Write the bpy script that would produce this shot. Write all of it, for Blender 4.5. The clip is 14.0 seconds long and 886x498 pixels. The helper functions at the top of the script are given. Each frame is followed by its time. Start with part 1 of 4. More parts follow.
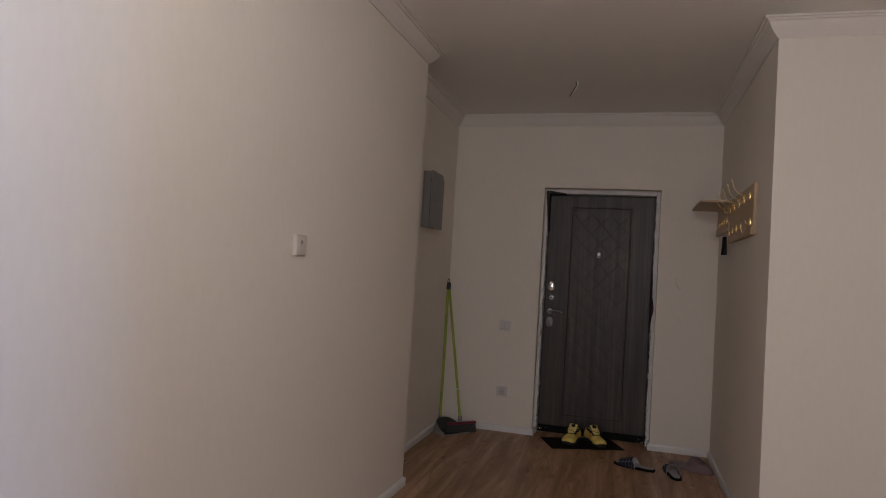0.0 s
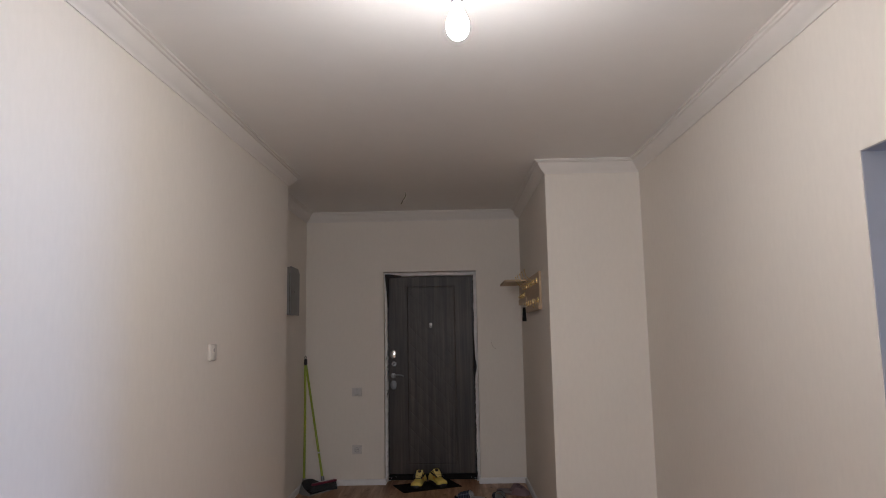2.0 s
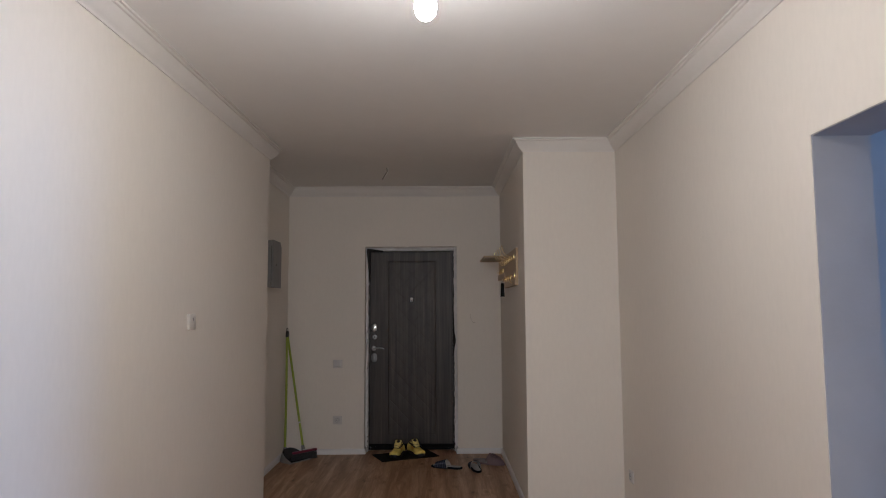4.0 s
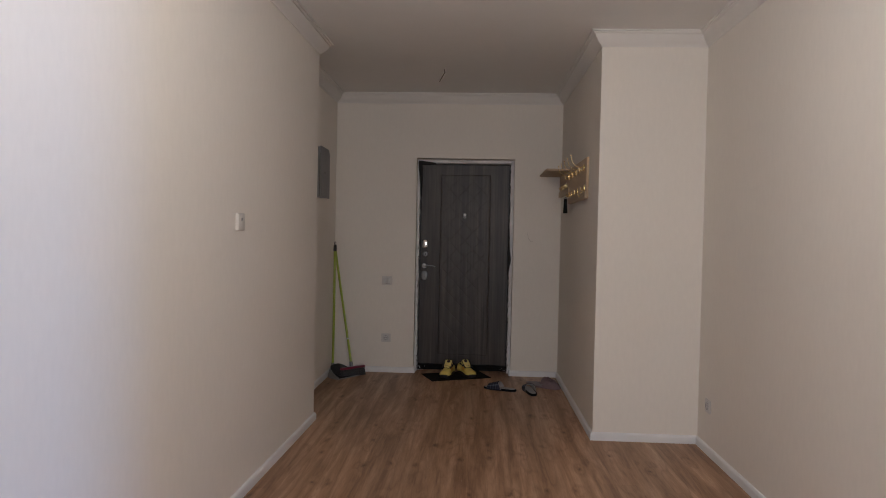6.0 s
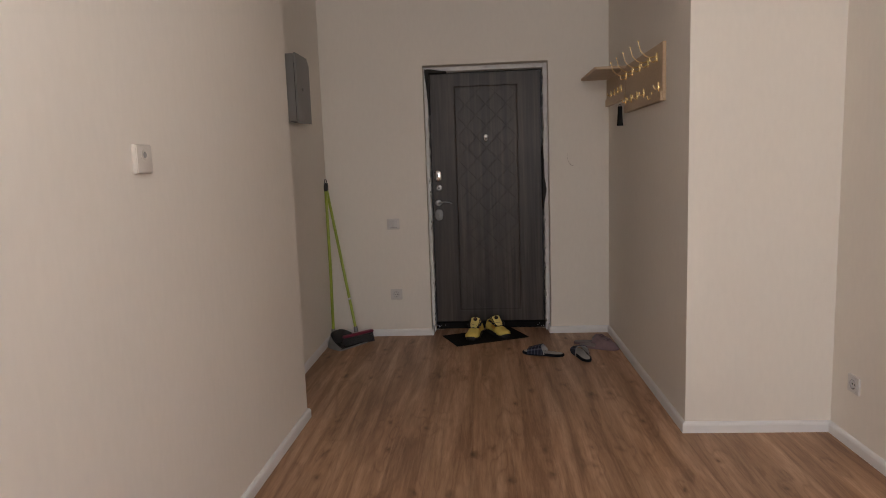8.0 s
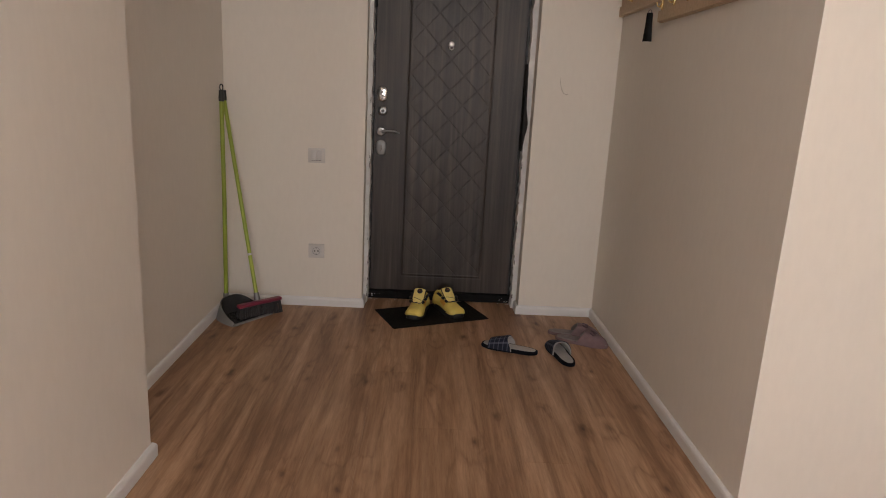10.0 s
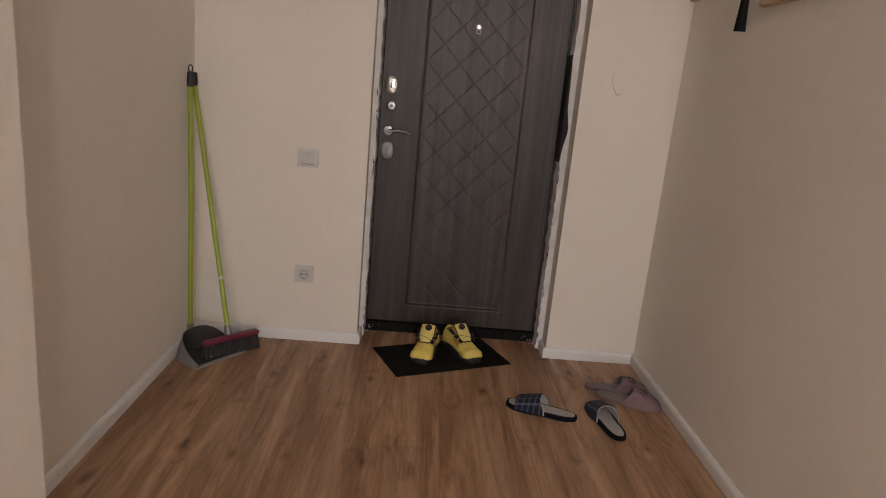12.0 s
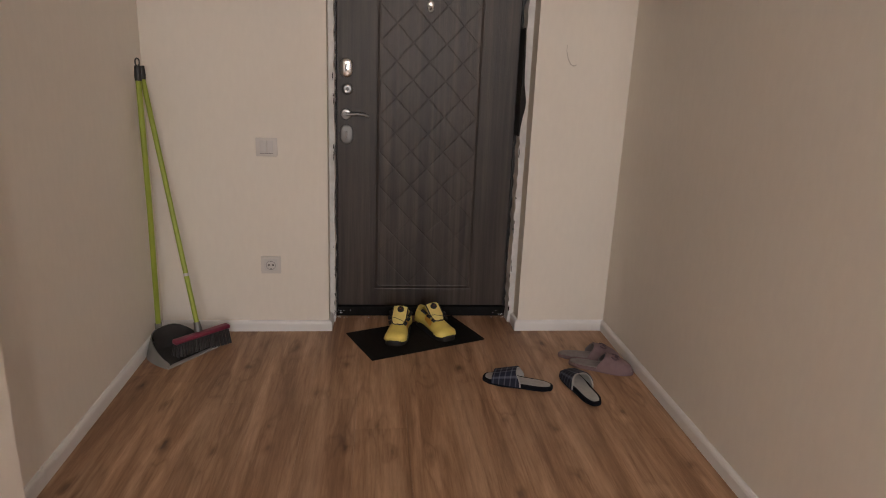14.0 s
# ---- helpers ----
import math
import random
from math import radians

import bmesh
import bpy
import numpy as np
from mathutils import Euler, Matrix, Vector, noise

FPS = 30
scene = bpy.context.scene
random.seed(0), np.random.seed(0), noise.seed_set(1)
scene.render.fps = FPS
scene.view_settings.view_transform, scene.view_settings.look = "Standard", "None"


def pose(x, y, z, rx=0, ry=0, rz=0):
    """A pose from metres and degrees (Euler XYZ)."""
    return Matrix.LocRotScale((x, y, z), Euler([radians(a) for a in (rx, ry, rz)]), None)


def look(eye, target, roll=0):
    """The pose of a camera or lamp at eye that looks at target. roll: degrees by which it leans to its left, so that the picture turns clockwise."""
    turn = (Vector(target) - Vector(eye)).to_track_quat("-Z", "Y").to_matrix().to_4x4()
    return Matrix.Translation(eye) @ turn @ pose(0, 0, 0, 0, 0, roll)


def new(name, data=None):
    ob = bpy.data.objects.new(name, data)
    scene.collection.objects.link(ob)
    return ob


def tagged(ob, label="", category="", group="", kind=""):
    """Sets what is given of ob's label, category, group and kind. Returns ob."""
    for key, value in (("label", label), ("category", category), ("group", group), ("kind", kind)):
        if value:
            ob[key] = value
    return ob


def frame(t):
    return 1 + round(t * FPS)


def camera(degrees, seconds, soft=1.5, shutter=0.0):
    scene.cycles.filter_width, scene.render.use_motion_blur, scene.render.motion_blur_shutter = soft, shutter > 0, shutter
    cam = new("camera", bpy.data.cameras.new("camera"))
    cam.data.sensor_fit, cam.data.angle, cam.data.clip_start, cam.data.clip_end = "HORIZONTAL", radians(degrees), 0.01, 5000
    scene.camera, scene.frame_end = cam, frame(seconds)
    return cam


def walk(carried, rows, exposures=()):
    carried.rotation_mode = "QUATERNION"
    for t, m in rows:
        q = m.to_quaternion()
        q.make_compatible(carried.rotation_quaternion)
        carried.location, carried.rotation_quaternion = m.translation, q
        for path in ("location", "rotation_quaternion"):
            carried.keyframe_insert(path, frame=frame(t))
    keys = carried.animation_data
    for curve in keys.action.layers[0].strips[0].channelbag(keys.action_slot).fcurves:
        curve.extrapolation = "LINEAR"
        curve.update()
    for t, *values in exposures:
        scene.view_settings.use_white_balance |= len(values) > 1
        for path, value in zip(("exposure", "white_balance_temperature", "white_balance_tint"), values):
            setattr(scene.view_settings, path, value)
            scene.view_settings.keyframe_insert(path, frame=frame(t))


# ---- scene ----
cam = camera(68.5, 14.0, soft=1.0)

PATH = [
    (0, (0.705, -5.55, 1.32), (0.158, -3.627, 1.392), 3.5),
    (0.5, (0.698, -5.907, 1.467), (0.311, -3.958, 1.691), -1.2),
    (1, (0.748, -6.293, 1.54), (0.49, -4.349, 1.932), -1.0),
    (1.5, (0.732, -6.489, 1.542), (0.555, -4.551, 2.005), -0.3),
    (2, (0.7, -6.628, 1.483), (0.673, -4.644, 1.735), -1.0),
    (2.5, (0.733, -6.659, 1.485), (0.767, -4.67, 1.687), -0.9),
    (2.7, (0.781, -6.69, 1.462), (0.815, -4.699, 1.646), -1.0),
    (4.8, (0.75, -6.72, 1.462), (0.695, -4.729, 1.638), 1.5),
    (5, (0.713, -6.681, 1.436), (0.611, -4.687, 1.544), 1.1),
    (5.5, (0.615, -6.59, 1.406), (0.493, -4.595, 1.477), 0.8),
    (6, (0.591, -6.321, 1.348), (0.488, -4.324, 1.307), 1.2),
    (6.5, (0.589, -6.026, 1.368), (0.493, -4.032, 1.251), 0.7),
    (7, (0.485, -5.69, 1.353), (0.371, -3.7, 1.193), -1.1),
    (7.5, (0.419, -5.425, 1.334), (0.325, -3.44, 1.103), -1.7),
    (8, (0.431, -5.064, 1.348), (0.304, -3.084, 1.091), -2.0),
    (8.5, (0.398, -4.819, 1.293), (0.278, -2.85, 0.967), -0.2),
    (8.7, (0.41, -4.664, 1.326), (0.334, -2.698, 0.967), 0.5),
    (10.8, (0.281, -3.336, 1.257), (0.361, -1.408, 0.732), 3.4),
    (11, (0.266, -3.247, 1.258), (0.35, -1.323, 0.717), 3.5),
    (11.5, (0.26, -3.085, 1.273), (0.241, -1.151, 0.765), 4.0),
    (12, (0.237, -3.039, 1.278), (0.33, -1.101, 0.793), 5.3),
    (12.5, (0.223, -3.029, 1.281), (0.389, -1.101, 0.777), 3.7),
    (13, (0.232, -3.042, 1.274), (0.437, -1.123, 0.749), 2.5),
    (13.5, (0.221, -3.04, 1.275), (0.456, -1.13, 0.731), 2.5),
    (14, (0.219, -3.04, 1.291), (0.426, -1.127, 0.746), 2.3),
]
walk(cam, [(t, look(eye, target, roll)) for t, eye, target, roll in PATH],
     [(0, -1.15, 5900, 15), (0.7, -0.90, 5780, 14), (1.5, -0.97, 5650, 13), (2.0, -0.98, 5650, 12), (2.7, -0.98, 5650, 12), (5, -0.95, 5620, 10), (6.0, -0.84, 5720, 12),
      (7.0, -0.63, 5880, 13), (8.5, -0.38, 5960, 12), (11, 0.14, 6180, 14), (14, 0.17, 6180, 14)])

# ---- world and light ----
world = bpy.data.worlds.new("world")
scene.world = world
world.use_nodes = True
wn = world.node_tree
sky = wn.nodes.new("ShaderNodeTexSky")
sky.sky_type = "NISHITA"
sky.sun_disc = False
sky.sun_elevation = radians(38)
sky.sun_rotation = radians(60)
wn.links.new(sky.outputs[0], wn.nodes["Background"].inputs[0])
wn.nodes["Background"].inputs[1].default_value = 0.12


def area_light(name, m, sx, sy, watts, color):
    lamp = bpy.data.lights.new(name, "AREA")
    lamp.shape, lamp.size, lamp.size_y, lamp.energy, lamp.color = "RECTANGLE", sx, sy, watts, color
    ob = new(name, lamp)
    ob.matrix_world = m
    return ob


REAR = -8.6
SIDE = 6.4
# Unseen warm fill lamp, added behind the camera to light the alcove.
area_light("rear_fill_light", look((0.85, REAR - 0.10, 1.55), (0.85, REAR + 1, 1.5)), 1.9, 1.4, 78, (1.0, 0.955, 0.89))
area_light("side_window_daylight", look((SIDE + 0.08, -4.85, 1.5), (SIDE - 1, -4.85, 1.5)), 0.9, 1.4, 200, (0.25, 0.50, 1.0))
BULB_GLOW = 830.0

# ---- materials ----


def material(name, color, rough=0.6, metal=0.0, vary=0.0, scale=(1, 1, 1), size=20.0, bump=0.0, bump_size=200.0, bump_scale=None,
             color2=None, spec=0.5, coat=0.0):
    """A surface with two scales of variation in object space: broad stains and fine grain with relief."""
    m = bpy.data.materials.new(name)
    m.use_nodes = True
    nt = m.node_tree
    b = nt.nodes["Principled BSDF"]
    b.inputs["Roughness"].default_value = rough
    b.inputs["Metallic"].default_value = metal
    b.inputs["Specular IOR Level"].default_value = spec
    b.inputs["Coat Weight"].default_value = coat
    b.inputs["Base Color"].default_value = (*color, 1)
    co = nt.nodes.new("ShaderNodeTexCoord")
    if vary or color2:
        mp = nt.nodes.new("ShaderNodeMapping")
        mp.inputs["Scale"].default_value = scale
        nt.links.new(co.outputs["Object"], mp.inputs[0])
        n1 = nt.nodes.new("ShaderNodeTexNoise")
        n1.inputs["Scale"].default_value, n1.inputs["Detail"].default_value = size, 6
        nt.links.new(mp.outputs[0], n1.inputs["Vector"])
        n2 = nt.nodes.new("ShaderNodeTexNoise")
        n2.inputs["Scale"].default_value, n2.inputs["Detail"].default_value = 1.7, 3
        nt.links.new(co.outputs["Object"], n2.inputs["Vector"])
        mixf = nt.nodes.new("ShaderNodeMath")
        mixf.operation = "MULTIPLY_ADD"
        mixf.inputs[1].default_value = 0.6
        nt.links.new(n1.outputs[0], mixf.inputs[0])
        half = nt.nodes.new("ShaderNodeMath")
        half.operation = "MULTIPLY"
        half.inputs[1].default_value = 0.4
        nt.links.new(n2.outputs[0], half.inputs[0])
        nt.links.new(half.outputs[0], mixf.inputs[2])
        ramp = nt.nodes.new("ShaderNodeValToRGB")
        ramp.color_ramp.elements[0].position, ramp.color_ramp.elements[1].position = 0.35, 0.65
        lo = color2 or tuple(c * (1 - vary) for c in color)
        ramp.color_ramp.elements[0].color, ramp.color_ramp.elements[1].color = (*lo, 1), (*color, 1)
        nt.links.new(mixf.outputs[0], ramp.inputs[0])
        nt.links.new(ramp.outputs[0], b.inputs["Base Color"])
    if bump:
        mb = nt.nodes.new("ShaderNodeMapping")
        mb.inputs["Scale"].default_value = bump_scale or scale
        nt.links.new(co.outputs["Object"], mb.inputs[0])
        nb = nt.nodes.new("ShaderNodeTexNoise")
        nb.inputs["Scale"].default_value, nb.inputs["Detail"].default_value = bump_size, 4
        nt.links.new(mb.outputs[0], nb.inputs["Vector"])
        bp = nt.nodes.new("ShaderNodeBump")
        bp.inputs["Strength"].default_value, bp.inputs["Distance"].default_value = 1.0, bump
        nt.links.new(nb.outputs[0], bp.inputs["Height"])
        nt.links.new(bp.outputs[0], b.inputs["Normal"])
    return m


def glow(name, color, strength):
    m = bpy.data.materials.new(name)
    m.use_nodes = True
    b = m.node_tree.nodes["Principled BSDF"]
    b.inputs["Emission Color"].default_value = (*color, 1)
    b.inputs["Emission Strength"].default_value = strength
    return m


M_PAPER = material("wallpaper", (0.80, 0.745, 0.67), 0.75, vary=0.035, scale=(1, 1, 0.35), size=45, bump=0.00022, bump_size=150, bump_scale=(1, 1, 0.45), spec=0.25)
M_CEIL = material("ceiling_paint", (0.84, 0.82, 0.79), 0.8, vary=0.02, size=9, bump=0.0004, bump_size=120, spec=0.2)
M_CORNICE = material("cornice_paint", (0.77, 0.735, 0.69), 0.55, vary=0.03, size=14, bump=0.0003, bump_size=60)
M_BASE = material("skirting_plastic", (0.78, 0.77, 0.765), 0.4, vary=0.05, size=12)
M_PLASTER = material("reveal_plaster", (0.80, 0.79, 0.78), 0.85, vary=0.35, size=16, bump=0.0015, bump_size=45, color2=(0.60, 0.585, 0.57))
M_WHITE = material("white_plastic", (0.60, 0.575, 0.555), 0.35, vary=0.03, size=30)
M_FRAME = material("plate_plastic", (0.64, 0.605, 0.57), 0.4, vary=0.03, size=30)
M_WHITE2 = material("ivory_plastic", (0.76, 0.72, 0.67), 0.4, vary=0.03, size=30)
M_OUTLET = material("aged_plastic", (0.66, 0.615, 0.555), 0.45, vary=0.04, size=30)
M_GREY = material("panel_grey", (0.245, 0.24, 0.235), 0.5, vary=0.08, size=10, bump=0.0002, bump_size=90)
M_BLACK = material("black_plastic", (0.018, 0.017, 0.017), 0.45, vary=0.2, size=40)
M_HORN = material("gloss_black", (0.004, 0.004, 0.004), 0.5, vary=0.2, size=40, spec=0.12)
M_FOAM = material("black_sealant", (0.02, 0.018, 0.017), 0.8, vary=0.4, size=30, bump=0.004, bump_size=70)
M_THRESH = material("threshold_paint", (0.012, 0.011, 0.011), 0.75, vary=0.5, size=45, bump=0.001, bump_size=90, spec=0.15)
M_CHIP = material("bare_plaster", (0.25, 0.235, 0.22), 0.9, vary=0.4, size=40)
M_CHROME = material("chrome", (0.62, 0.61, 0.60), 0.12, 1.0)
M_SATIN = material("satin_steel", (0.25, 0.25, 0.25), 0.52, 1.0, vary=0.1, size=60)
M_POLISH = material("bright_chrome", (0.88, 0.87, 0.86), 0.38, 1.0)
M_STEEL = material("worn_chrome", (0.27, 0.265, 0.26), 0.30, 1.0, vary=0.15, size=80)
M_BRASS = material("brass", (0.97, 0.79, 0.40), 0.22, 1.0, vary=0.1, size=60)
M_PINE = material("pine_wood", (0.57, 0.42, 0.27), 0.5, color2=(0.45, 0.32, 0.19), scale=(8, 0.6, 8), size=9, bump=0.0003, bump_size=60)
M_GREEN = material("lime_plastic", (0.335, 0.415, 0.045), 0.35, vary=0.12, size=12)
M_PAN = material("dustpan_grey", (0.22, 0.21, 0.20), 0.42, vary=0.15, size=18)
# Pan grey with the hollow's shade put into it; also on the key barrel.
M_PANIN = material("dustpan_inside_shaded", (0.062, 0.059, 0.057), 0.27, vary=0.2, size=18)
M_LIP = material("dustpan_rubber", (0.33, 0.32, 0.31), 0.6, vary=0.2, size=30)
M_PINK = material("magenta_plastic", (0.195, 0.021, 0.05), 0.4, vary=0.15, size=25)
M_BRISTLE = material("dark_bristle", (0.022, 0.02, 0.02), 0.6, vary=0.4, size=80)


def door_material():
    """Wood-effect film: fine upright pores over broad, paler upright streaks."""
    m = material("door_film", (0.053, 0.0405, 0.0335), 0.44, color2=(0.023, 0.0176, 0.0143), scale=(9, 9, 0.30), size=6, bump=0.0005,
                 bump_size=30, bump_scale=(8, 8, 0.3), spec=0.42)
    nt = m.node_tree
    b = nt.nodes["Principled BSDF"]
    grain = b.inputs["Base Color"].links[0].from_socket
    geo = nt.nodes.new("ShaderNodeNewGeometry")
    mp = nt.nodes.new("ShaderNodeMapping")
    mp.inputs["Scale"].default_value = (14, 14, 0.55)
    nt.links.new(geo.outputs["Position"], mp.inputs[0])
    streak = nt.nodes.new("ShaderNodeTexNoise")
    streak.inputs["Scale"].default_value, streak.inputs["Detail"].default_value = 1.6, 5
    streak.inputs["Roughness"].default_value = 0.6
    nt.links.new(mp.outputs[0], streak.inputs["Vector"])
    ramp = nt.nodes.new("ShaderNodeValToRGB")
    ramp.color_ramp.elements[0].position, ramp.color_ramp.elements[0].color = 0.42, (0.78, 0.78, 0.78, 1)
    ramp.color_ramp.elements[1].position, ramp.color_ramp.elements[1].color = 0.70, (1.75, 1.72, 1.70, 1)
    nt.links.new(streak.outputs[0], ramp.inputs[0])
    mul = nt.nodes.new("ShaderNodeMix")
    mul.data_type, mul.blend_type = "RGBA", "MULTIPLY"
    mul.inputs[0].default_value = 1.0
    nt.links.new(grain, mul.inputs[6])
    nt.links.new(ramp.outputs[0], mul.inputs[7])
    nt.links.new(mul.outputs[2], b.inputs["Base Color"])
    return m


M_DOOR = door_material()


def floor_material():
    """Oak laminate: each board takes its own tone, with streaked grain and dark knots."""
    m = bpy.data.materials.new("oak_laminate")
    m.use_nodes = True
    nt = m.node_tree
    link = nt.links.new
    b = nt.nodes["Principled BSDF"]
    co = nt.nodes.new("ShaderNodeTexCoord")
    info = nt.nodes.new("ShaderNodeObjectInfo")
    shift = nt.nodes.new("ShaderNodeVectorMath")
    shift.operation = "SCALE"
    shift.inputs[0].default_value = (13.0, 31.0, 7.0)
    link(info.outputs["Random"], shift.inputs["Scale"])
    add = nt.nodes.new("ShaderNodeVectorMath")
    link(co.outputs["Object"], add.inputs[0])
    link(shift.outputs[0], add.inputs[1])

    geo = nt.nodes.new("ShaderNodeNewGeometry")

    def noise_of(scale, size, detail, rough=0.55, distort=0.0, shared=False):
        mp = nt.nodes.new("ShaderNodeMapping")
        mp.inputs["Scale"].default_value = scale
        link(geo.outputs["Position"] if shared else add.outputs[0], mp.inputs[0])
        n = nt.nodes.new("ShaderNodeTexNoise")
        n.inputs["Scale"].default_value, n.inputs["Detail"].default_value = size, detail
        n.inputs["Roughness"].default_value, n.inputs["Distortion"].default_value = rough, distort
        link(mp.outputs[0], n.inputs["Vector"])
        return n.outputs[0]

    def ramp_of(value, stops):
        r = nt.nodes.new("ShaderNodeValToRGB")
        while len(r.color_ramp.elements) < len(stops):
            r.color_ramp.elements.new(0.5)
        for e, (p, c) in zip(r.color_ramp.elements, stops):
            e.position, e.color = p, (*c, 1)
        link(value, r.inputs[0])
        return r.outputs[0]

    def mix(kind, fac, a, c):
        x = nt.nodes.new("ShaderNodeMix")
        x.data_type, x.blend_type = "RGBA", kind
        if isinstance(fac, float):
            x.inputs[0].default_value = fac
        else:
            link(fac, x.inputs[0])
        link(a, x.inputs[6])
        link(c, x.inputs[7])
        return x.outputs[2]

    broad = noise_of((7, 0.40, 1), 1.6, 4, 0.6, 0.9, True)
    streak = noise_of((18, 0.8, 1), 1.7, 4, 0.6, 0.9, True)
    grain = noise_of((60, 4.5, 1), 2.0, 6, 0.68, 0.4)

    def math_of(kind, a, c, e=None):
        x = nt.nodes.new("ShaderNodeMath")
        x.operation = kind
        for k, v in enumerate((a, c, e)):
            if v is None:
                continue
            if isinstance(v, float):
                x.inputs[k].default_value = v
            else:
                link(v, x.inputs[k])
        return x.outputs[0]

    # knots: sparse dark eyes, each with a strength of its own
    mp = nt.nodes.new("ShaderNodeMapping")
    mp.inputs["Scale"].default_value = (5.2, 2.5, 1)
    link(geo.outputs["Position"], mp.inputs[0])
    wob = nt.nodes.new("ShaderNodeTexNoise")
    wob.inputs["Scale"].default_value = 3.0
    link(mp.outputs[0], wob.inputs["Vector"])
    vadd = nt.nodes.new("ShaderNodeVectorMath")
    vadd.operation = "MULTIPLY_ADD"
    vadd.inputs[1].default_value = (0.30, 0.30, 0.0)
    link(wob.outputs["Color"], vadd.inputs[0])
    link(mp.outputs[0], vadd.inputs[2])
    vor = nt.nodes.new("ShaderNodeTexVoronoi")
    vor.voronoi_dimensions = "2D"
    vor.inputs["Scale"].default_value = 0.90
    link(vadd.outputs[0], vor.inputs["Vector"])
    own = nt.nodes.new("ShaderNodeSeparateColor")
    link(vor.outputs["Color"], own.inputs[0])
    # flame figure: contour lines of a slow field that bend round the knots
    near = nt.nodes.new("ShaderNodeMapRange")
    near.inputs["From Min"].default_value, near.inputs["From Max"].default_value = 0.30, 0.0
    near.inputs["To Max"].default_value = 1.0
    link(vor.outputs["Distance"], near.inputs["Value"])
    field = math_of("MULTIPLY_ADD", noise_of((4.2, 0.50, 1), 1.5, 2, 0.5, 1.0, True), 8.5, math_of("MULTIPLY", near.outputs[0], 1.6))
    field = math_of("MULTIPLY_ADD", grain, 0.35, field)
    ringed = math_of("PINGPONG", field, 1.0)
    base = ramp_of(broad, [(0.38, (0.300, 0.166, 0.091)), (0.5, (0.415, 0.246, 0.141)), (0.62, (0.520, 0.330, 0.205))])
    fine = ramp_of(grain, [(0.34, (0.62, 0.56, 0.52)), (0.60, (1.0, 1.0, 1.0))])
    col = mix("MULTIPLY", 0.60, base, fine)
    col = mix("MULTIPLY", 0.30, col, ramp_of(streak, [(0.36, (0.56, 0.52, 0.48)), (0.60, (1.0, 1.0, 1.0))]))
    col = mix("MULTIPLY", 0.46, col, ramp_of(ringed, [(0.02, (0.55, 0.47, 0.42)), (0.35, (0.95, 0.94, 0.93)), (0.8, (1.06, 1.06, 1.06))]))
    knot = ramp_of(vor.outputs["Distance"], [(0.022, (0.22, 0.16, 0.13)), (0.050, (0.60, 0.52, 0.46)), (0.13, (1, 1, 1))])
    col = mix("MULTIPLY", math_of("MULTIPLY_ADD", own.outputs[0], 0.6, 0.3), col, knot)
    tone = ramp_of(info.outputs["Random"], [(0.0, (0.90, 0.89, 0.88)), (1.0, (1.07, 1.07, 1.08))])
    col = mix("MULTIPLY", 1.0, col, tone)
    link(col, b.inputs["Base Color"])
    b.inputs["Roughness"].default_value = 0.42
    b.inputs["Specular IOR Level"].default_value = 0.4
    bp = nt.nodes.new("ShaderNodeBump")
    bp.inputs["Distance"].default_value = 0.0004
    link(grain, bp.inputs["Height"])
    link(bp.outputs[0], b.inputs["Normal"])
    return m


M_FLOOR = floor_material()
M_SUBFLOOR = material("underlay", (0.10, 0.06, 0.035), 0.9, vary=0.3, size=20)

# ---- mesh helpers ----


def part(name, bm, mat, parent=None, label="", smooth=False, mats=None):
    """Links a bmesh as one mesh object under a thing or a part."""
    bmesh.ops.recalc_face_normals(bm, faces=bm.faces)
    me = bpy.data.meshes.new(name)
    bm.to_mesh(me)
    bm.free()
    for mm in mats or [mat]:
        me.materials.append(mm)
    if smooth:
        me.polygons.foreach_set("use_smooth", [True] * len(me.polygons))
        me.set_sharp_from_angle(angle=radians(40))
    ob = new(name, me)
    if parent:
        ob.parent = parent
    if label:
        ob["label"] = label
    return ob


def empty(name, m, label, category, group="", kind=""):
    ob = new(name)
    ob.empty_display_size = 0.1
    ob.matrix_world = m
    return tagged(ob, label, category, group, kind)


def cuboid(x0, x1, y0, y1, z0, z1, bevel=0.0, seg=2, bm=None, m=None):
    own = bmesh.new()
    r = bmesh.ops.create_cube(own, size=1)
    for v in own.verts:
        v.co = Vector((x0 + (v.co.x + 0.5) * (x1 - x0), y0 + (v.co.y + 0.5) * (y1 - y0), z0 + (v.co.z + 0.5) * (z1 - z0)))
    if bevel:
        bmesh.ops.bevel(own, geom=own.edges[:], offset=bevel, segments=seg, affect="EDGES", profile=0.5)
    return joined(bm, own, m)


def joined(bm, own, m=None):
    if m is not None:
        own.transform(m)
    if bm is None:
        return own
    me = bpy.data.meshes.new("tmp")
    own.to_mesh(me)
    own.free()
    bm.from_mesh(me)
    bpy.data.meshes.remove(me)
    return bm


def prism(poly, z0, z1, bm=None, m=None, bevel=0.0):
    """A flat outline, raised from z0 to z1."""
    own = bmesh.new()
    low = [own.verts.new((x, y, z0)) for x, y in poly]
    top = [own.verts.new((x, y, z1)) for x, y in poly]
    n = len(poly)
    own.faces.new(low[::-1])
    own.faces.new(top)
    for i in range(n):
        own.faces.new((low[i], low[(i + 1) % n], top[(i + 1) % n], top[i]))
    if bevel:
        es = [e for e in own.edges if e.verts[0].co.z == e.verts[1].co.z]
        bmesh.ops.bevel(own, geom=es, offset=bevel, segments=2, affect="EDGES", profile=0.5)
    return joined(bm, own, m)


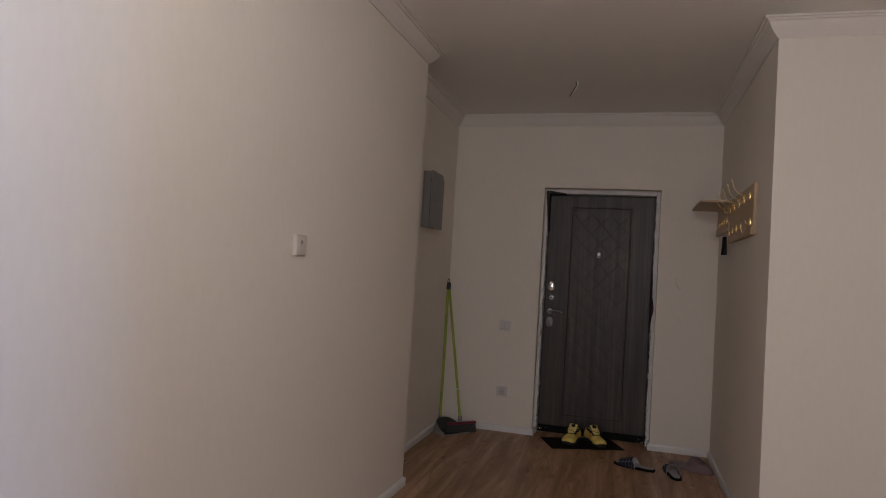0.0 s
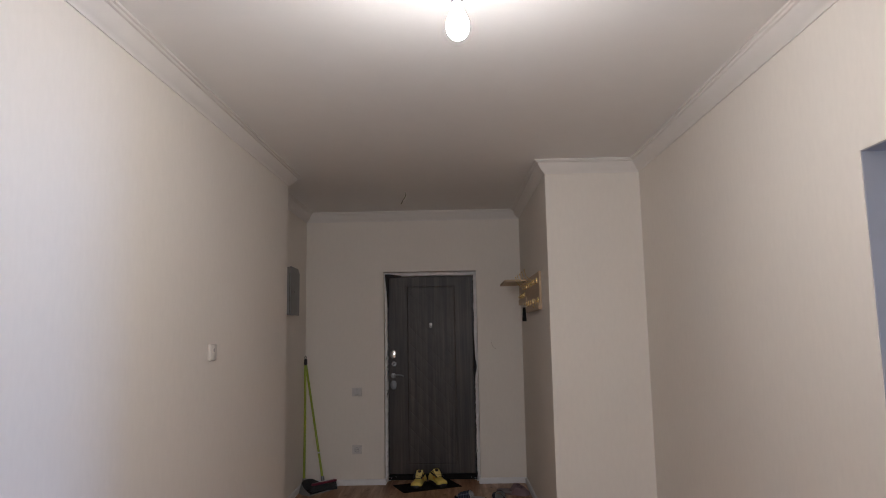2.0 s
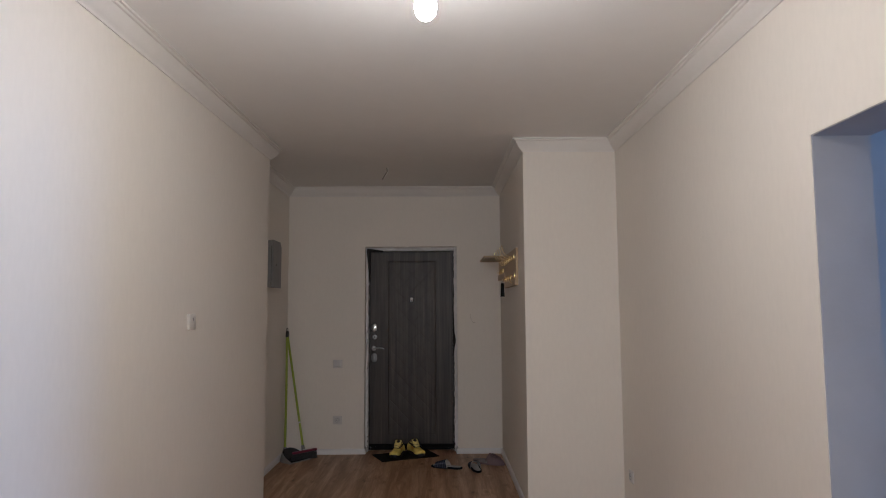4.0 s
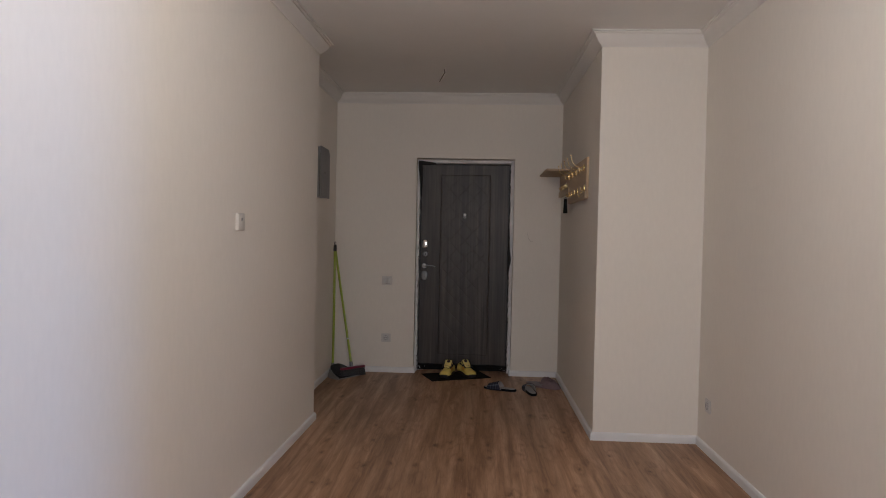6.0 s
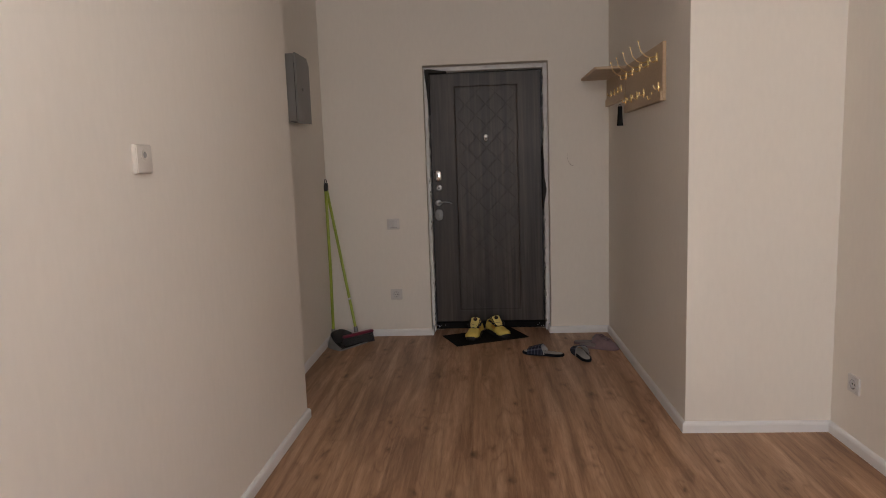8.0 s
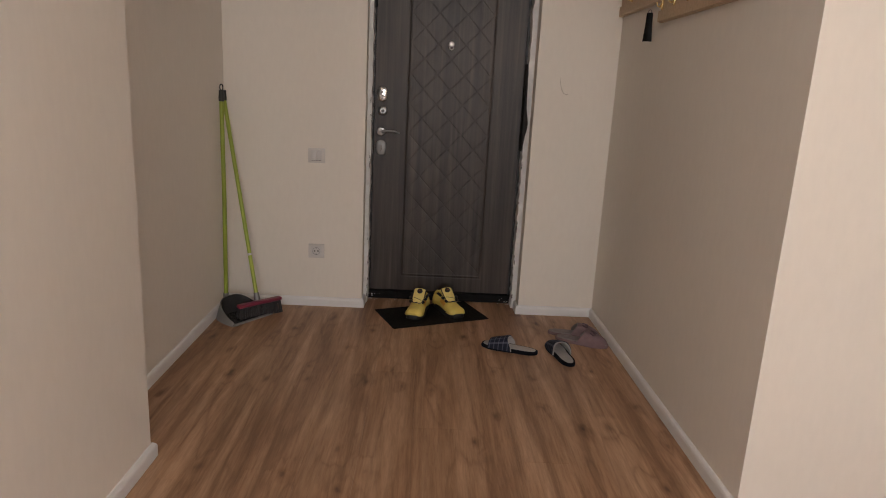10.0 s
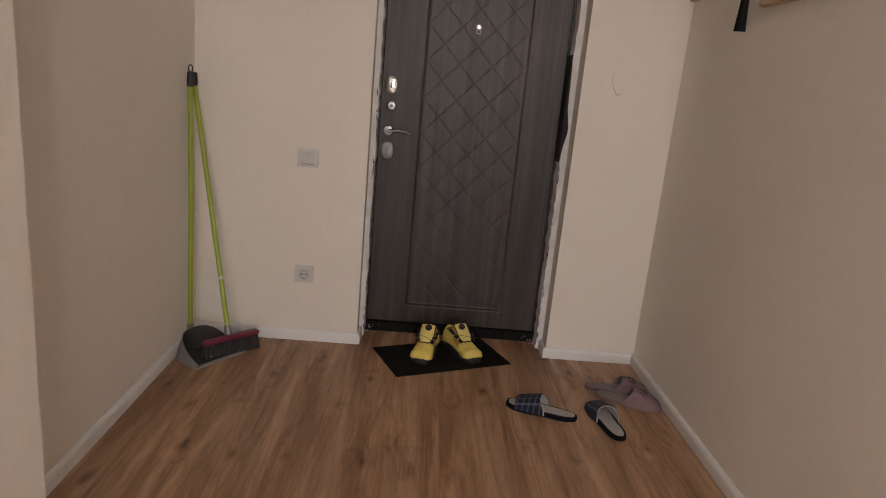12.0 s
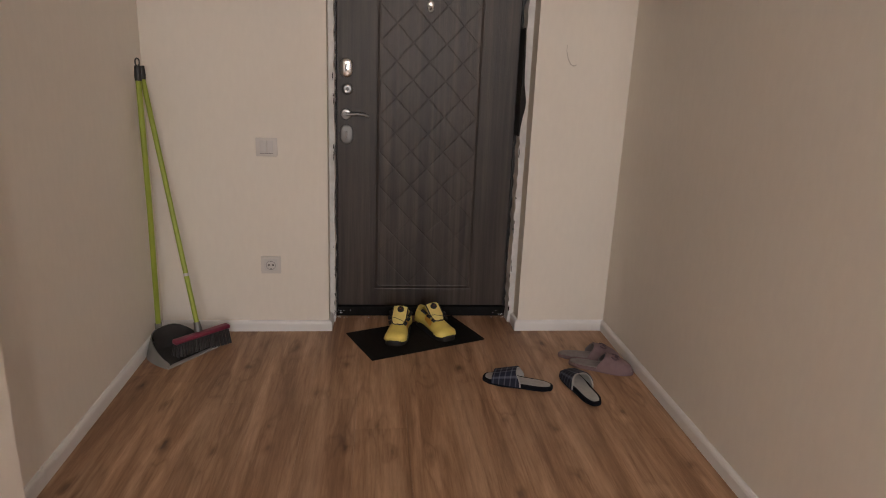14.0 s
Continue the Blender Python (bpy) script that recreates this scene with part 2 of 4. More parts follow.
def tube(points, radius, sides=10, bm=None, m=None, cap=True, flat=1.0):
    """A round bar along points; radius may be a list."""
    own = bmesh.new()
    pts = [Vector(p) for p in points]
    rad = radius if isinstance(radius, (list, tuple)) else [radius] * len(pts)
    rings = []
    side = None
    for i, p in enumerate(pts):
        d = (pts[min(i + 1, len(pts) - 1)] - pts[max(i - 1, 0)]).normalized()
        if side is None:
            ref = Vector((0, 0, 1)) if abs(d.z) < 0.9 else Vector((1, 0, 0))
            side = d.cross(ref).normalized()
        else:
            side = (side - d * side.dot(d)).normalized()
        up = side.cross(d)
        rings.append([own.verts.new(p + rad[i] * (math.cos(a) * side + flat * math.sin(a) * up))
                      for a in (2 * math.pi * k / sides for k in range(sides))])
    for a, b in zip(rings, rings[1:]):
        for k in range(sides):
            own.faces.new((a[k], a[(k + 1) % sides], b[(k + 1) % sides], b[k]))
    if cap:
        own.faces.new(rings[0][::-1])
        own.faces.new(rings[-1])
    return joined(bm, own, m)


def lathe(profile, sides=24, bm=None, m=None):
    """Turns (radius, z) points round the z axis."""
    own = bmesh.new()
    rings = []
    for r, z in profile:
        rings.append([own.verts.new((max(r, 1e-4) * math.cos(2 * math.pi * k / sides), max(r, 1e-4) * math.sin(2 * math.pi * k / sides), z)) for k in range(sides)])
    for a, b in zip(rings, rings[1:]):
        for k in range(sides):
            own.faces.new((a[k], a[(k + 1) % sides], b[(k + 1) % sides], b[k]))
    own.faces.new(rings[0][::-1])
    own.faces.new(rings[-1])
    return joined(bm, own, m)


def sweep(path, profile, closed):
    """Carries a (inward, z) profile along a plan line with mitred corners; the room lies to the left of the line."""
    bm = bmesh.new()
    n = len(path)
    pts = [Vector(p) for p in path]
    rings = []
    for i, p in enumerate(pts):
        ds = []
        if closed or i > 0:
            ds.append((p - pts[i - 1]).normalized())
        if closed or i < n - 1:
            ds.append((pts[(i + 1) % n] - p).normalized())
        ns = [Vector((-d.y, d.x)) for d in ds]
        if len(ns) == 2:
            mit = ns[0] + ns[1]
            mit /= max(mit.dot(ns[0]), 0.2)
        else:
            mit = ns[0]
        rings.append([bm.verts.new((p.x + mit.x * o, p.y + mit.y * o, z)) for o, z in profile])
    k = len(profile)
    for i in range(n if closed else n - 1):
        a, b = rings[i], rings[(i + 1) % n]
        for j in range(k):
            bm.faces.new((a[j], a[(j + 1) % k], b[(j + 1) % k], b[j]))
    if not closed:
        bm.faces.new(rings[0][::-1])
        bm.faces.new(rings[-1])
    return bm


# ---- structure ----
CEIL, WALLTOP = 2.715, 2.85
LY, RY = -1.706, -1.934
AL0, AL1 = (-0.796, 0.0), (-0.796, LY)
L0, L1 = (-0.557, LY), (-0.660, REAR)
AR0, AR1 = (1.394, 0.0), (1.394, RY)
XR = 2.085
DL, DW, DH = -0.005, 0.944, 2.098
OP0, OP1, OPH = -4.465, -5.40, 2.066


def wall(name, bm, label, mat=M_PAPER):
    return tagged(part(name, bm, mat), label, "wall", kind="structure")


bm = cuboid(-1.05, DL, 0, 0.36, 0, WALLTOP)
cuboid(DW, 1.62, 0, 0.36, 0, WALLTOP, bm=bm)
cuboid(DL, DW, 0, 0.36, DH, WALLTOP, bm=bm)
wall("wall_north", bm, "cream wallpapered end wall round the entrance door")
wall("wall_alcove_west", prism([AL0, AL1, (-1.05, LY), (-1.05, 0)], 0, WALLTOP), "cream wallpapered side wall of the entrance alcove")
wall("wall_west", prism([L0, (-1.05, LY), (-1.05, REAR), L1], 0, WALLTOP), "long cream wallpapered hallway wall")
wall("wall_alcove_east", prism([AR0, AR1, (XR, RY), (XR, 0)], 0, WALLTOP), "cream wallpapered projecting wall block beside the entrance")
bm = cuboid(XR, XR + 0.19, OP0, 0, 0, WALLTOP)
cuboid(XR, XR + 0.19, REAR, OP1, 0, WALLTOP, bm=bm)
cuboid(XR, XR + 0.19, OP1, OP0, OPH, WALLTOP, bm=bm)
wall("wall_east", bm, "cream wallpapered hallway wall with an open doorway")
# Opening cut into the unseen south wall for the added fill lamp.
WX0, WX1, WZ0, WZ1 = -0.12, 1.82, 0.82, 2.28
bm = cuboid(-1.05, WX0, REAR - 0.3, REAR, 0, WALLTOP)
cuboid(WX1, XR + 0.19, REAR - 0.3, REAR, 0, WALLTOP, bm=bm)
cuboid(WX0, WX1, REAR - 0.3, REAR, 0, WZ0, bm=bm)
cuboid(WX0, WX1, REAR - 0.3, REAR, WZ1, WALLTOP, bm=bm)
wall("wall_south", bm, "plain cream wall with an opening for the fill light")
# This grey also carries the dimness of the doorway reveal and side room.
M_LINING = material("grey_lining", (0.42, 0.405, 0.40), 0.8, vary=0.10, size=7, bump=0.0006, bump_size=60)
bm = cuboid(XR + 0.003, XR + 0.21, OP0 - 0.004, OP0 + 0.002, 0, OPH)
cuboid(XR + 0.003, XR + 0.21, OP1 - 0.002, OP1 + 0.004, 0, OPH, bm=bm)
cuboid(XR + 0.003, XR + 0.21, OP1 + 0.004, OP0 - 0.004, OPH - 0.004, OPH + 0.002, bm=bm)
tagged(part("trim", bm, M_LINING), "smooth grey plaster lining added to dim the open doorway", "doorway lining", kind="structure")
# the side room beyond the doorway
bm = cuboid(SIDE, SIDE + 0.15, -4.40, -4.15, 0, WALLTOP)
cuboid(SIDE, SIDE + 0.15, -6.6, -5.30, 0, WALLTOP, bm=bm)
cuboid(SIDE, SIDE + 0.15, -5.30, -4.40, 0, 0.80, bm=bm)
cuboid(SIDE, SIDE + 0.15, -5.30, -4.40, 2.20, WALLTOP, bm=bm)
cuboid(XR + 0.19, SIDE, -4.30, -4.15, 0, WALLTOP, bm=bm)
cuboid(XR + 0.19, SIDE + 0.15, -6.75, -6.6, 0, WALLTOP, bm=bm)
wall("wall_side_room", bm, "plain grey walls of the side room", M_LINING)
bm = cuboid(-1.05, XR + 0.19, REAR - 0.3, 0.36, CEIL, 3.0)
cuboid(XR + 0.19, SIDE + 0.15, -6.75, -4.15, CEIL, 3.0, bm=bm)
ceiling = tagged(part("ceiling", bm, M_CEIL), "matt white painted flat ceiling", "ceiling", kind="structure")
bm = cuboid(-1.05, XR + 0.19, REAR - 0.3, 0.5, -0.12, -0.009)
cuboid(XR + 0.19, SIDE + 0.15, -6.75, -4.15, -0.12, -0.009, bm=bm)
floor = tagged(part("floor", bm, M_SUBFLOOR), "warm brown oak laminate plank floor", "floor", kind="structure")
tagged(part("wall_stairwell", cuboid(-0.3, 1.3, 0.36, 0.45, -0.1, 2.4), M_PLASTER), "rough plaster behind the entrance door", "wall", kind="structure")

RING = [AR0, AL0, AL1, L0, L1, (XR, REAR), (XR, RY), AR1]
c = CEIL
PROFILE = [(0, c), (0, c - 0.094), (0.007, c - 0.094), (0.010, c - 0.084), (0.021, c - 0.076), (0.036, c - 0.060), (0.049, c - 0.040),
           (0.057, c - 0.022), (0.066, c - 0.019), (0.070, c - 0.011), (0.080, c - 0.009), (0.081, c)]
bm = sweep(RING, PROFILE, True)
tagged(part("cornice", bm, M_CORNICE, smooth=True), "white moulded ceiling cornice", "cornice", kind="structure")
SKIRT = [(0, 0), (0.016, 0), (0.016, 0.038), (0.013, 0.047), (0.006, 0.054), (0, 0.054)]
tagged(part("baseboard", sweep([(DL + 0.002, 0.1), (DL, 0), AL0, AL1, L0, L1, (XR, REAR), (XR, OP1)], SKIRT, False), M_BASE),
       "white plastic skirting board", "baseboard", kind="structure")
tagged(part("baseboard", sweep([(XR, OP0), (XR, RY), AR1, AR0, (DW, 0), (DW - 0.002, 0.1)], SKIRT, False), M_BASE),
       "white plastic skirting board", "baseboard", kind="structure")

# ---- entrance door ----
DX0, DX1, DZ0, DZ1, DY = 0.029, 0.901, 0.058, 2.056, 0.20
PX0, PX1, PZ0, PZ1 = 0.214, 0.728, 0.146, 1.966


def quilted_panel(x0, x1, z0, z1, y):
    """The pressed field: rows of padded diamonds between sunk lines, with a double bead along its edge."""
    nx, nz = 340, 1200
    px, pz, zv = 0.160, 0.172, 1.385
    xs, zs = np.linspace(0, x1 - x0, nx), np.linspace(0, z1 - z0, nz)
    gx, gz = np.meshgrid(xs, zs)
    across, up = (gx - (x1 - x0) / 2) / px + 0.5, (z0 + gz - zv) / pz
    u, v = across + up, across - up
    du, dv = np.abs(u - np.round(u)), np.abs(v - np.round(v))
    d = np.minimum(du, dv) * 0.117
    h = -0.0009 * np.exp(-((d / 0.0023) ** 2)) + 0.0010 * (np.sin(np.pi * du) * np.sin(np.pi * dv)) ** 0.7
    edge = np.minimum(np.minimum(gx, x1 - x0 - gx), np.minimum(gz, z1 - z0 - gz))
    h = h * np.clip((edge - 0.004) / 0.014, 0, 1)
    h += 0.0013 * np.exp(-(((edge - 0.018) / 0.004) ** 2)) - 0.0013 * np.exp(-(((edge - 0.006) / 0.004) ** 2))
    verts = np.stack([x0 + gx, y - h - 0.0005, z0 + gz], -1).reshape(-1, 3)
    idx = np.arange(nx * nz).reshape(nz, nx)
    faces = np.stack([idx[:-1, :-1], idx[:-1, 1:], idx[1:, 1:], idx[1:, :-1]], -1).reshape(-1, 4)
    me = bpy.data.meshes.new("quilted_panel")
    me.from_pydata(verts.tolist(), [], faces.tolist())
    me.materials.append(M_DOOR)
    me.polygons.foreach_set("use_smooth", [True] * len(me.polygons))
    return new("quilted_panel", me)


def domed_plate(w, h, t, seg=36, power=2.5):
    """An oval plate with a straight rim and a gently domed face towards -y."""
    bm = bmesh.new()
    rings = []
    for f, y in ((1.0, 0.0), (1.0, 0.35), (0.97, 0.50), (0.88, 0.66), (0.72, 0.80), (0.50, 0.91), (0.25, 0.98)):
        ring = []
        for k in range(seg):
            a = 2 * math.pi * k / seg
            c, q = math.cos(a), math.sin(a)
            ring.append(bm.verts.new((math.copysign(abs(c) ** (2 / power), c) * w / 2 * f, -t * y, math.copysign(abs(q) ** (2 / power), q) * h / 2 * f)))
        rings.append(ring)
    for a, b in zip(rings, rings[1:]):
        for k in range(seg):
            bm.faces.new((a[k], b[k], b[(k + 1) % seg], a[(k + 1) % seg]))
    tip = bm.verts.new((0, -t, 0))
    for k in range(seg):
        bm.faces.new((rings[-1][k], tip, rings[-1][(k + 1) % seg]))
    bm.faces.new(rings[0])
    bmesh.ops.recalc_face_normals(bm, faces=bm.faces)
    return bm


def at(x, y, z):
    return Matrix.Translation((x, y, z))


def ragged(rnd, x0, x1, z0, z1, y0, y1, jitter, step, inner):
    """An upright strip of rough plaster whose inner edge wanders."""
    pts = []
    n = int((z1 - z0) / step)
    for k in range(n + 1):
        pts.append((inner + rnd.uniform(-1, 1) * jitter, z0 + (z1 - z0) * k / n))
    outer = x0 if inner > (x0 + x1) / 2 else x1
    return prism([(outer, z0)] + pts + [(outer, z1)], -y1, -y0, m=Matrix.Rotation(radians(90), 4, "X"))


def build_door():
    door = empty("door_1", pose(0, 0, 0), "closed dark grey-brown wood-effect entrance door with quilted diamond pattern", "door", kind="structure")
    bm = cuboid(DX0, PX0, DY, DY + 0.06, DZ0, DZ1)
    cuboid(PX1, DX1, DY, DY + 0.06, DZ0, DZ1, bm=bm)
    cuboid(PX0, PX1, DY, DY + 0.06, DZ0, PZ0, bm=bm)
    cuboid(PX0, PX1, DY, DY + 0.06, PZ1, DZ1, bm=bm)
    cuboid(PX0, PX1, DY + 0.012, DY + 0.06, PZ0, PZ1, bm=bm)
    part("leaf", bm, M_DOOR, door)
    quilted_panel(PX0, PX1, PZ0, PZ1, DY).parent = door
    # dark steel frame behind the plaster, and the threshold
    bm = cuboid(DL, DX0 - 0.004, DY + 0.004, 0.355, 0, DH)
    cuboid(DX1 + 0.004, DW, DY + 0.004, 0.355, 0, DH, bm=bm)
    cuboid(DX0 - 0.004, DX1 + 0.004, DY + 0.004, 0.355, DZ1 + 0.004, DH, bm=bm)
    part("steel_frame", bm, M_BLACK, door, "black steel frame")
    part("threshold", cuboid(DL + 0.012, DW - 0.012, DY - 0.012, 0.35, 0, DZ0 - 0.006, 0.004), M_THRESH, door, "scuffed black threshold")
    upper = part("lock_plate", domed_plate(0.062, 0.088, 0.011), M_CHROME, door, "polished chrome oval lock plate", smooth=True)
    upper.matrix_local = at(0.072, DY, 1.259)
    part("thumb_turn", cuboid(-0.004, 0.004, -0.022, -0.008, -0.014, 0.014, 0.002), M_SATIN, upper, smooth=True)
    cyl = part("cylinder_rose", lathe([(0.027, 0), (0.027, 0.006), (0.022, 0.010), (0.014, 0.010), (0.013, 0.006), (0.001, 0.006)], 28), M_STEEL, door, smooth=True)
    cyl.matrix_local = at(0.078, DY, 1.161) @ Matrix.Rotation(radians(90), 4, "X")
    part("key_barrel", lathe([(0.008, 0), (0.008, 0.013), (0.001, 0.013)], 16), M_PANIN, cyl, smooth=True)
    hnd = part("door_handle", lathe([(0.026, 0), (0.026, 0.006), (0.022, 0.011), (0.011, 0.012), (0.010, 0.045), (0.001, 0.046)], 28), M_STEEL, door, "chrome lever handle", smooth=True)
    hnd.matrix_local = at(0.071, DY, 1.042) @ Matrix.Rotation(radians(90), 4, "X")
    lever = [(0, 0, 0.040), (0.02, 0.003, 0.043), (0.05, 0.006, 0.044), (0.085, 0.004, 0.042), (0.112, -0.006, 0.038)]
    part("lever", tube(lever, [0.009, 0.0085, 0.0075, 0.0065, 0.005], 12, flat=0.75), M_SATIN, hnd, smooth=True)
    low = part("lock_plate", domed_plate(0.064, 0.092, 0.009), M_SATIN, door, "brushed steel oval lock plate", smooth=True)
    low.matrix_local = at(0.073, DY, 0.945)
    part("keyhole_cover", cuboid(-0.005, 0.005, -0.012, -0.006, -0.020, 0.016, 0.002), M_PAN, low, smooth=True)
    peep = part("peephole", lathe([(0.0165, 0), (0.0165, 0.004), (0.014, 0.0065), (0.008, 0.008), (0.001, 0.0085)], 20), M_POLISH, door, "chrome peephole with swing ring", smooth=True)
    peep.matrix_local = at(0.466, DY - 0.004, 1.560) @ Matrix.Rotation(radians(90), 4, "X")
    ring = [(0.0105 * math.cos(a), -0.021 + 0.0105 * math.sin(a), 0.006) for a in (2 * math.pi * k / 20 for k in range(21))]
    part("ring", tube(ring, 0.004, 8), M_POLISH, peep, smooth=True)
    return door


def build_reveal():
    """Rough plaster jambs in the depth of the opening, with black sealant showing between them and the door."""
    rnd = random.Random(11)
    ob = empty("door_reveal", pose(0, 0, 0), "rough grey plaster door surround with gaps and black sealant", "door surround", kind="structure")
    part("jamb", ragged(rnd, DL, 0.03, 0.0, DH, 0.105, 0.195, 0.003, 0.025, DX0 - 0.009), M_PLASTER, ob)
    part("jamb", ragged(rnd, DX1, DW, 0.0, DH, 0.105, 0.195, 0.0035, 0.025, DX1 + 0.013), M_PLASTER, ob)
    part("head", cuboid(DX0 - 0.009, DX1 + 0.013, 0.105, 0.195, DZ1 + 0.008, DH, 0.002), M_PLASTER, ob)
    # sealant: a ragged bulge on the hinge side and a wedge at the upper lock-side corner
    ts = [0.0, 0.12, 0.25, 0.38, 0.5, 0.6, 0.68, 0.74, 0.82, 0.9, 1.0]
    ws = [0.001, 0.006, 0.010, 0.011, 0.016, 0.027, 0.033, 0.030, 0.019, 0.010, 0.001]
    outer = [(DX1 + 0.005 + 0.72 * w + rnd.uniform(-0.0015, 0.0015), 1.47 - 0.50 * t) for t, w in zip(ts, ws)]
    part("sealant", prism([(DX1 + 0.0025, 1.47)] + outer + [(DX1 + 0.0025, 0.97)], -0.199, -0.101, m=Matrix.Rotation(radians(90), 4, "X")), M_FOAM, ob)
    wedge = [(0.000, 2.070), (0.004, 2.084), (0.05, 2.083), (0.10, 2.074), (0.17, 2.066), (0.17, 2.057), (0.034, 2.057), (0.034, 1.74), (0.027, 1.74),
             (0.021, 1.84), (0.013, 1.94), (0.004, 2.02)]
    part("sealant", prism(wedge, -0.199, -0.101, m=Matrix.Rotation(radians(90), 4, "X")), M_FOAM, ob)
    for k in range(26):
        right = k % 2 == 0
        cx = DX1 + 0.013 + rnd.uniform(-0.003, 0.006) if right else DX0 - 0.009 - rnd.uniform(0, 0.006)
        cz = rnd.uniform(0.02, 0.45) if k < 14 else rnd.uniform(0.4, 1.3)
        w, h = rnd.uniform(0.0015, 0.004), rnd.uniform(0.012, 0.045)
        pts = [(cx + w * math.cos(a) * rnd.uniform(0.3, 1.3), cz + h / 2 * math.sin(a) * rnd.uniform(0.5, 1.2)) for a in (2 * math.pi * q / 11 for q in range(11))]
        part("chip", prism(pts, -0.1055, -0.1025, m=Matrix.Rotation(radians(90), 4, "X")), M_FOAM if k % 3 else M_CHIP, ob)
    bm = bmesh.new()
    for k in range(46):
        side = k % 3
        x = rnd.uniform(DX0, DX1) if side == 0 else (DX0 - 0.012 + abs(rnd.gauss(0, 0.03)) if side == 1 else DX1 + 0.016 - abs(rnd.gauss(0, 0.035)))
        z = 0.0 if k % 2 else rnd.uniform(0.004, 0.045)
        y = rnd.uniform(0.150, 0.182) if z == 0.0 else DY - 0.0125
        g = rnd.uniform(0.0015, 0.0042)
        pts = [(x + g * math.cos(a) * rnd.uniform(0.5, 1.5), g * 0.7 * math.sin(a) * rnd.uniform(0.5, 1.3)) for a in (2 * math.pi * q / 7 for q in range(7))]
        if z == 0.0:
            prism([(px, y + py) for px, py in pts], 0.0, g * 0.8, bm=bm)
        else:
            prism([(px, z + py) for px, py in pts], -y - 0.001, -y + 0.0012, bm=bm, m=Matrix.Rotation(radians(90), 4, "X"))
    part("plaster_spatter", bm, M_PLASTER, ob, "small white crumbs of plaster on the threshold")
    return ob


build_door()
build_reveal()

# ---- switches, sockets, panel ----


def wall_plate(name, m, w, h, label, category, kind):
    """An electrical plate facing -y in its own space, on the wall at its back."""
    ob = empty(name, m, label, category)
    if kind == "switch":
        part("frame", cuboid(-w / 2, w / 2, -0.009, 0, -h / 2, h / 2, 0.003), M_FRAME, ob, smooth=True)
    else:
        bm = cuboid(-w / 2, w / 2, -0.009, 0, 0.030, h / 2, 0.002)
        cuboid(-w / 2, w / 2, -0.009, 0, -h / 2, -0.030, 0.002, bm=bm)
        cuboid(-w / 2, -0.030, -0.0088, 0, -0.031, 0.031, bm=bm)
        cuboid(0.030, w / 2, -0.0088, 0, -0.031, 0.031, bm=bm)
        part("frame", bm, M_FRAME, ob)
    if kind == "switch":
        for x in (-0.0155, 0.0155):
            key = part("rocker", cuboid(x - 0.0138, x + 0.0138, -0.0150, -0.007, -0.026, 0.029, 0.0018), M_WHITE, ob, smooth=True)
            key.rotation_euler = (radians(-3), 0, 0)
        # Thin dark bar drawn for the shadow line below the rockers.
        part("gap_shade", cuboid(-0.0295, 0.0295, -0.0105, -0.0088, -0.0292, -0.0268), M_PAN, ob, "dark strip standing for the shade under the rockers")
    else:
        body = part("insert", lathe([(0.041, 0.001), (0.041, 0.0080), (0.0325, 0.0080), (0.0325, 0.0115), (0.0215, 0.0115), (0.0205, 0.0065), (0.001, 0.0065)], 28, m=Matrix.Rotation(radians(90), 4, "X")), M_WHITE, ob, smooth=True)
        # Grey ring laid on the rim for the shade inside the recess.
        rim = [(0.0215 * math.cos(a), -0.0112, 0.0215 * math.sin(a)) for a in (2 * math.pi * k / 28 for k in range(29))]
        part("recess_shade_ring", tube(rim, 0.0014, 6), M_LIP, body, smooth=True)
        for x in (-0.0095, 0.0095):
            part("pin_hole", lathe([(0.0044, 0.006), (0.0044, 0.0074), (0.001, 0.0074)], 10, m=at(x, 0, 0) @ Matrix.Rotation(radians(90), 4, "X")), M_BLACK, body)
        for z in (-0.019, 0.019):
            part("earth_clip", cuboid(-0.003, 0.003, -0.010, -0.004, z - 0.003, z + 0.003, 0.001), M_SATIN, body)
    return ob


wall_plate("light_switch", at(-0.278, 0, 0.899), 0.096, 0.084, "ivory double rocker light switch on the wall", "light switch", "switch")
wall_plate("power_socket", at(-0.276, 0, 0.338), 0.092, 0.084, "ivory round power socket low on the wall", "power socket", "socket")
wall_plate("power_socket", pose(XR, -2.125, 0.30, rz=-90), 0.088, 0.082, "white power socket above the skirting board", "power socket", "socket")


def wall_x(p, q, y):
    return p[0] + (q[0] - p[0]) * (y - p[1]) / (q[1] - p[1])


def outlet_box():
    y = -3.176
    ob = empty("surface_outlet", pose(wall_x(L0, L1, y) - 0.001, y, 1.395, rz=90 - 1.0), "white surface-mounted outlet box with round opening", "wall outlet")
    bm = cuboid(-0.044, 0.044, -0.014, 0, -0.043, 0.043, 0.004)
    part("body", bm, M_OUTLET, ob, smooth=True)
    part("cover", cuboid(-0.041, 0.041, -0.0165, -0.012, -0.040, 0.040, 0.002), M_OUTLET, ob, smooth=True)
    part("collar", lathe([(0.019, 0.015), (0.019, 0.0178), (0.016, 0.0180), (0.014, 0.0169), (0.001, 0.0169)], 24, m=at(0, 0, 0.012) @ Matrix.Rotation(radians(90), 4, "X")), M_OUTLET, ob, smooth=True)
    part("opening", lathe([(0.0085, 0.0165), (0.0095, 0.0175), (0.001, 0.0175)], 18, m=at(0, 0, 0.012) @ Matrix.Rotation(radians(90), 4, "X")), M_LIP, ob, "grey round opening")
    return ob


outlet_box()


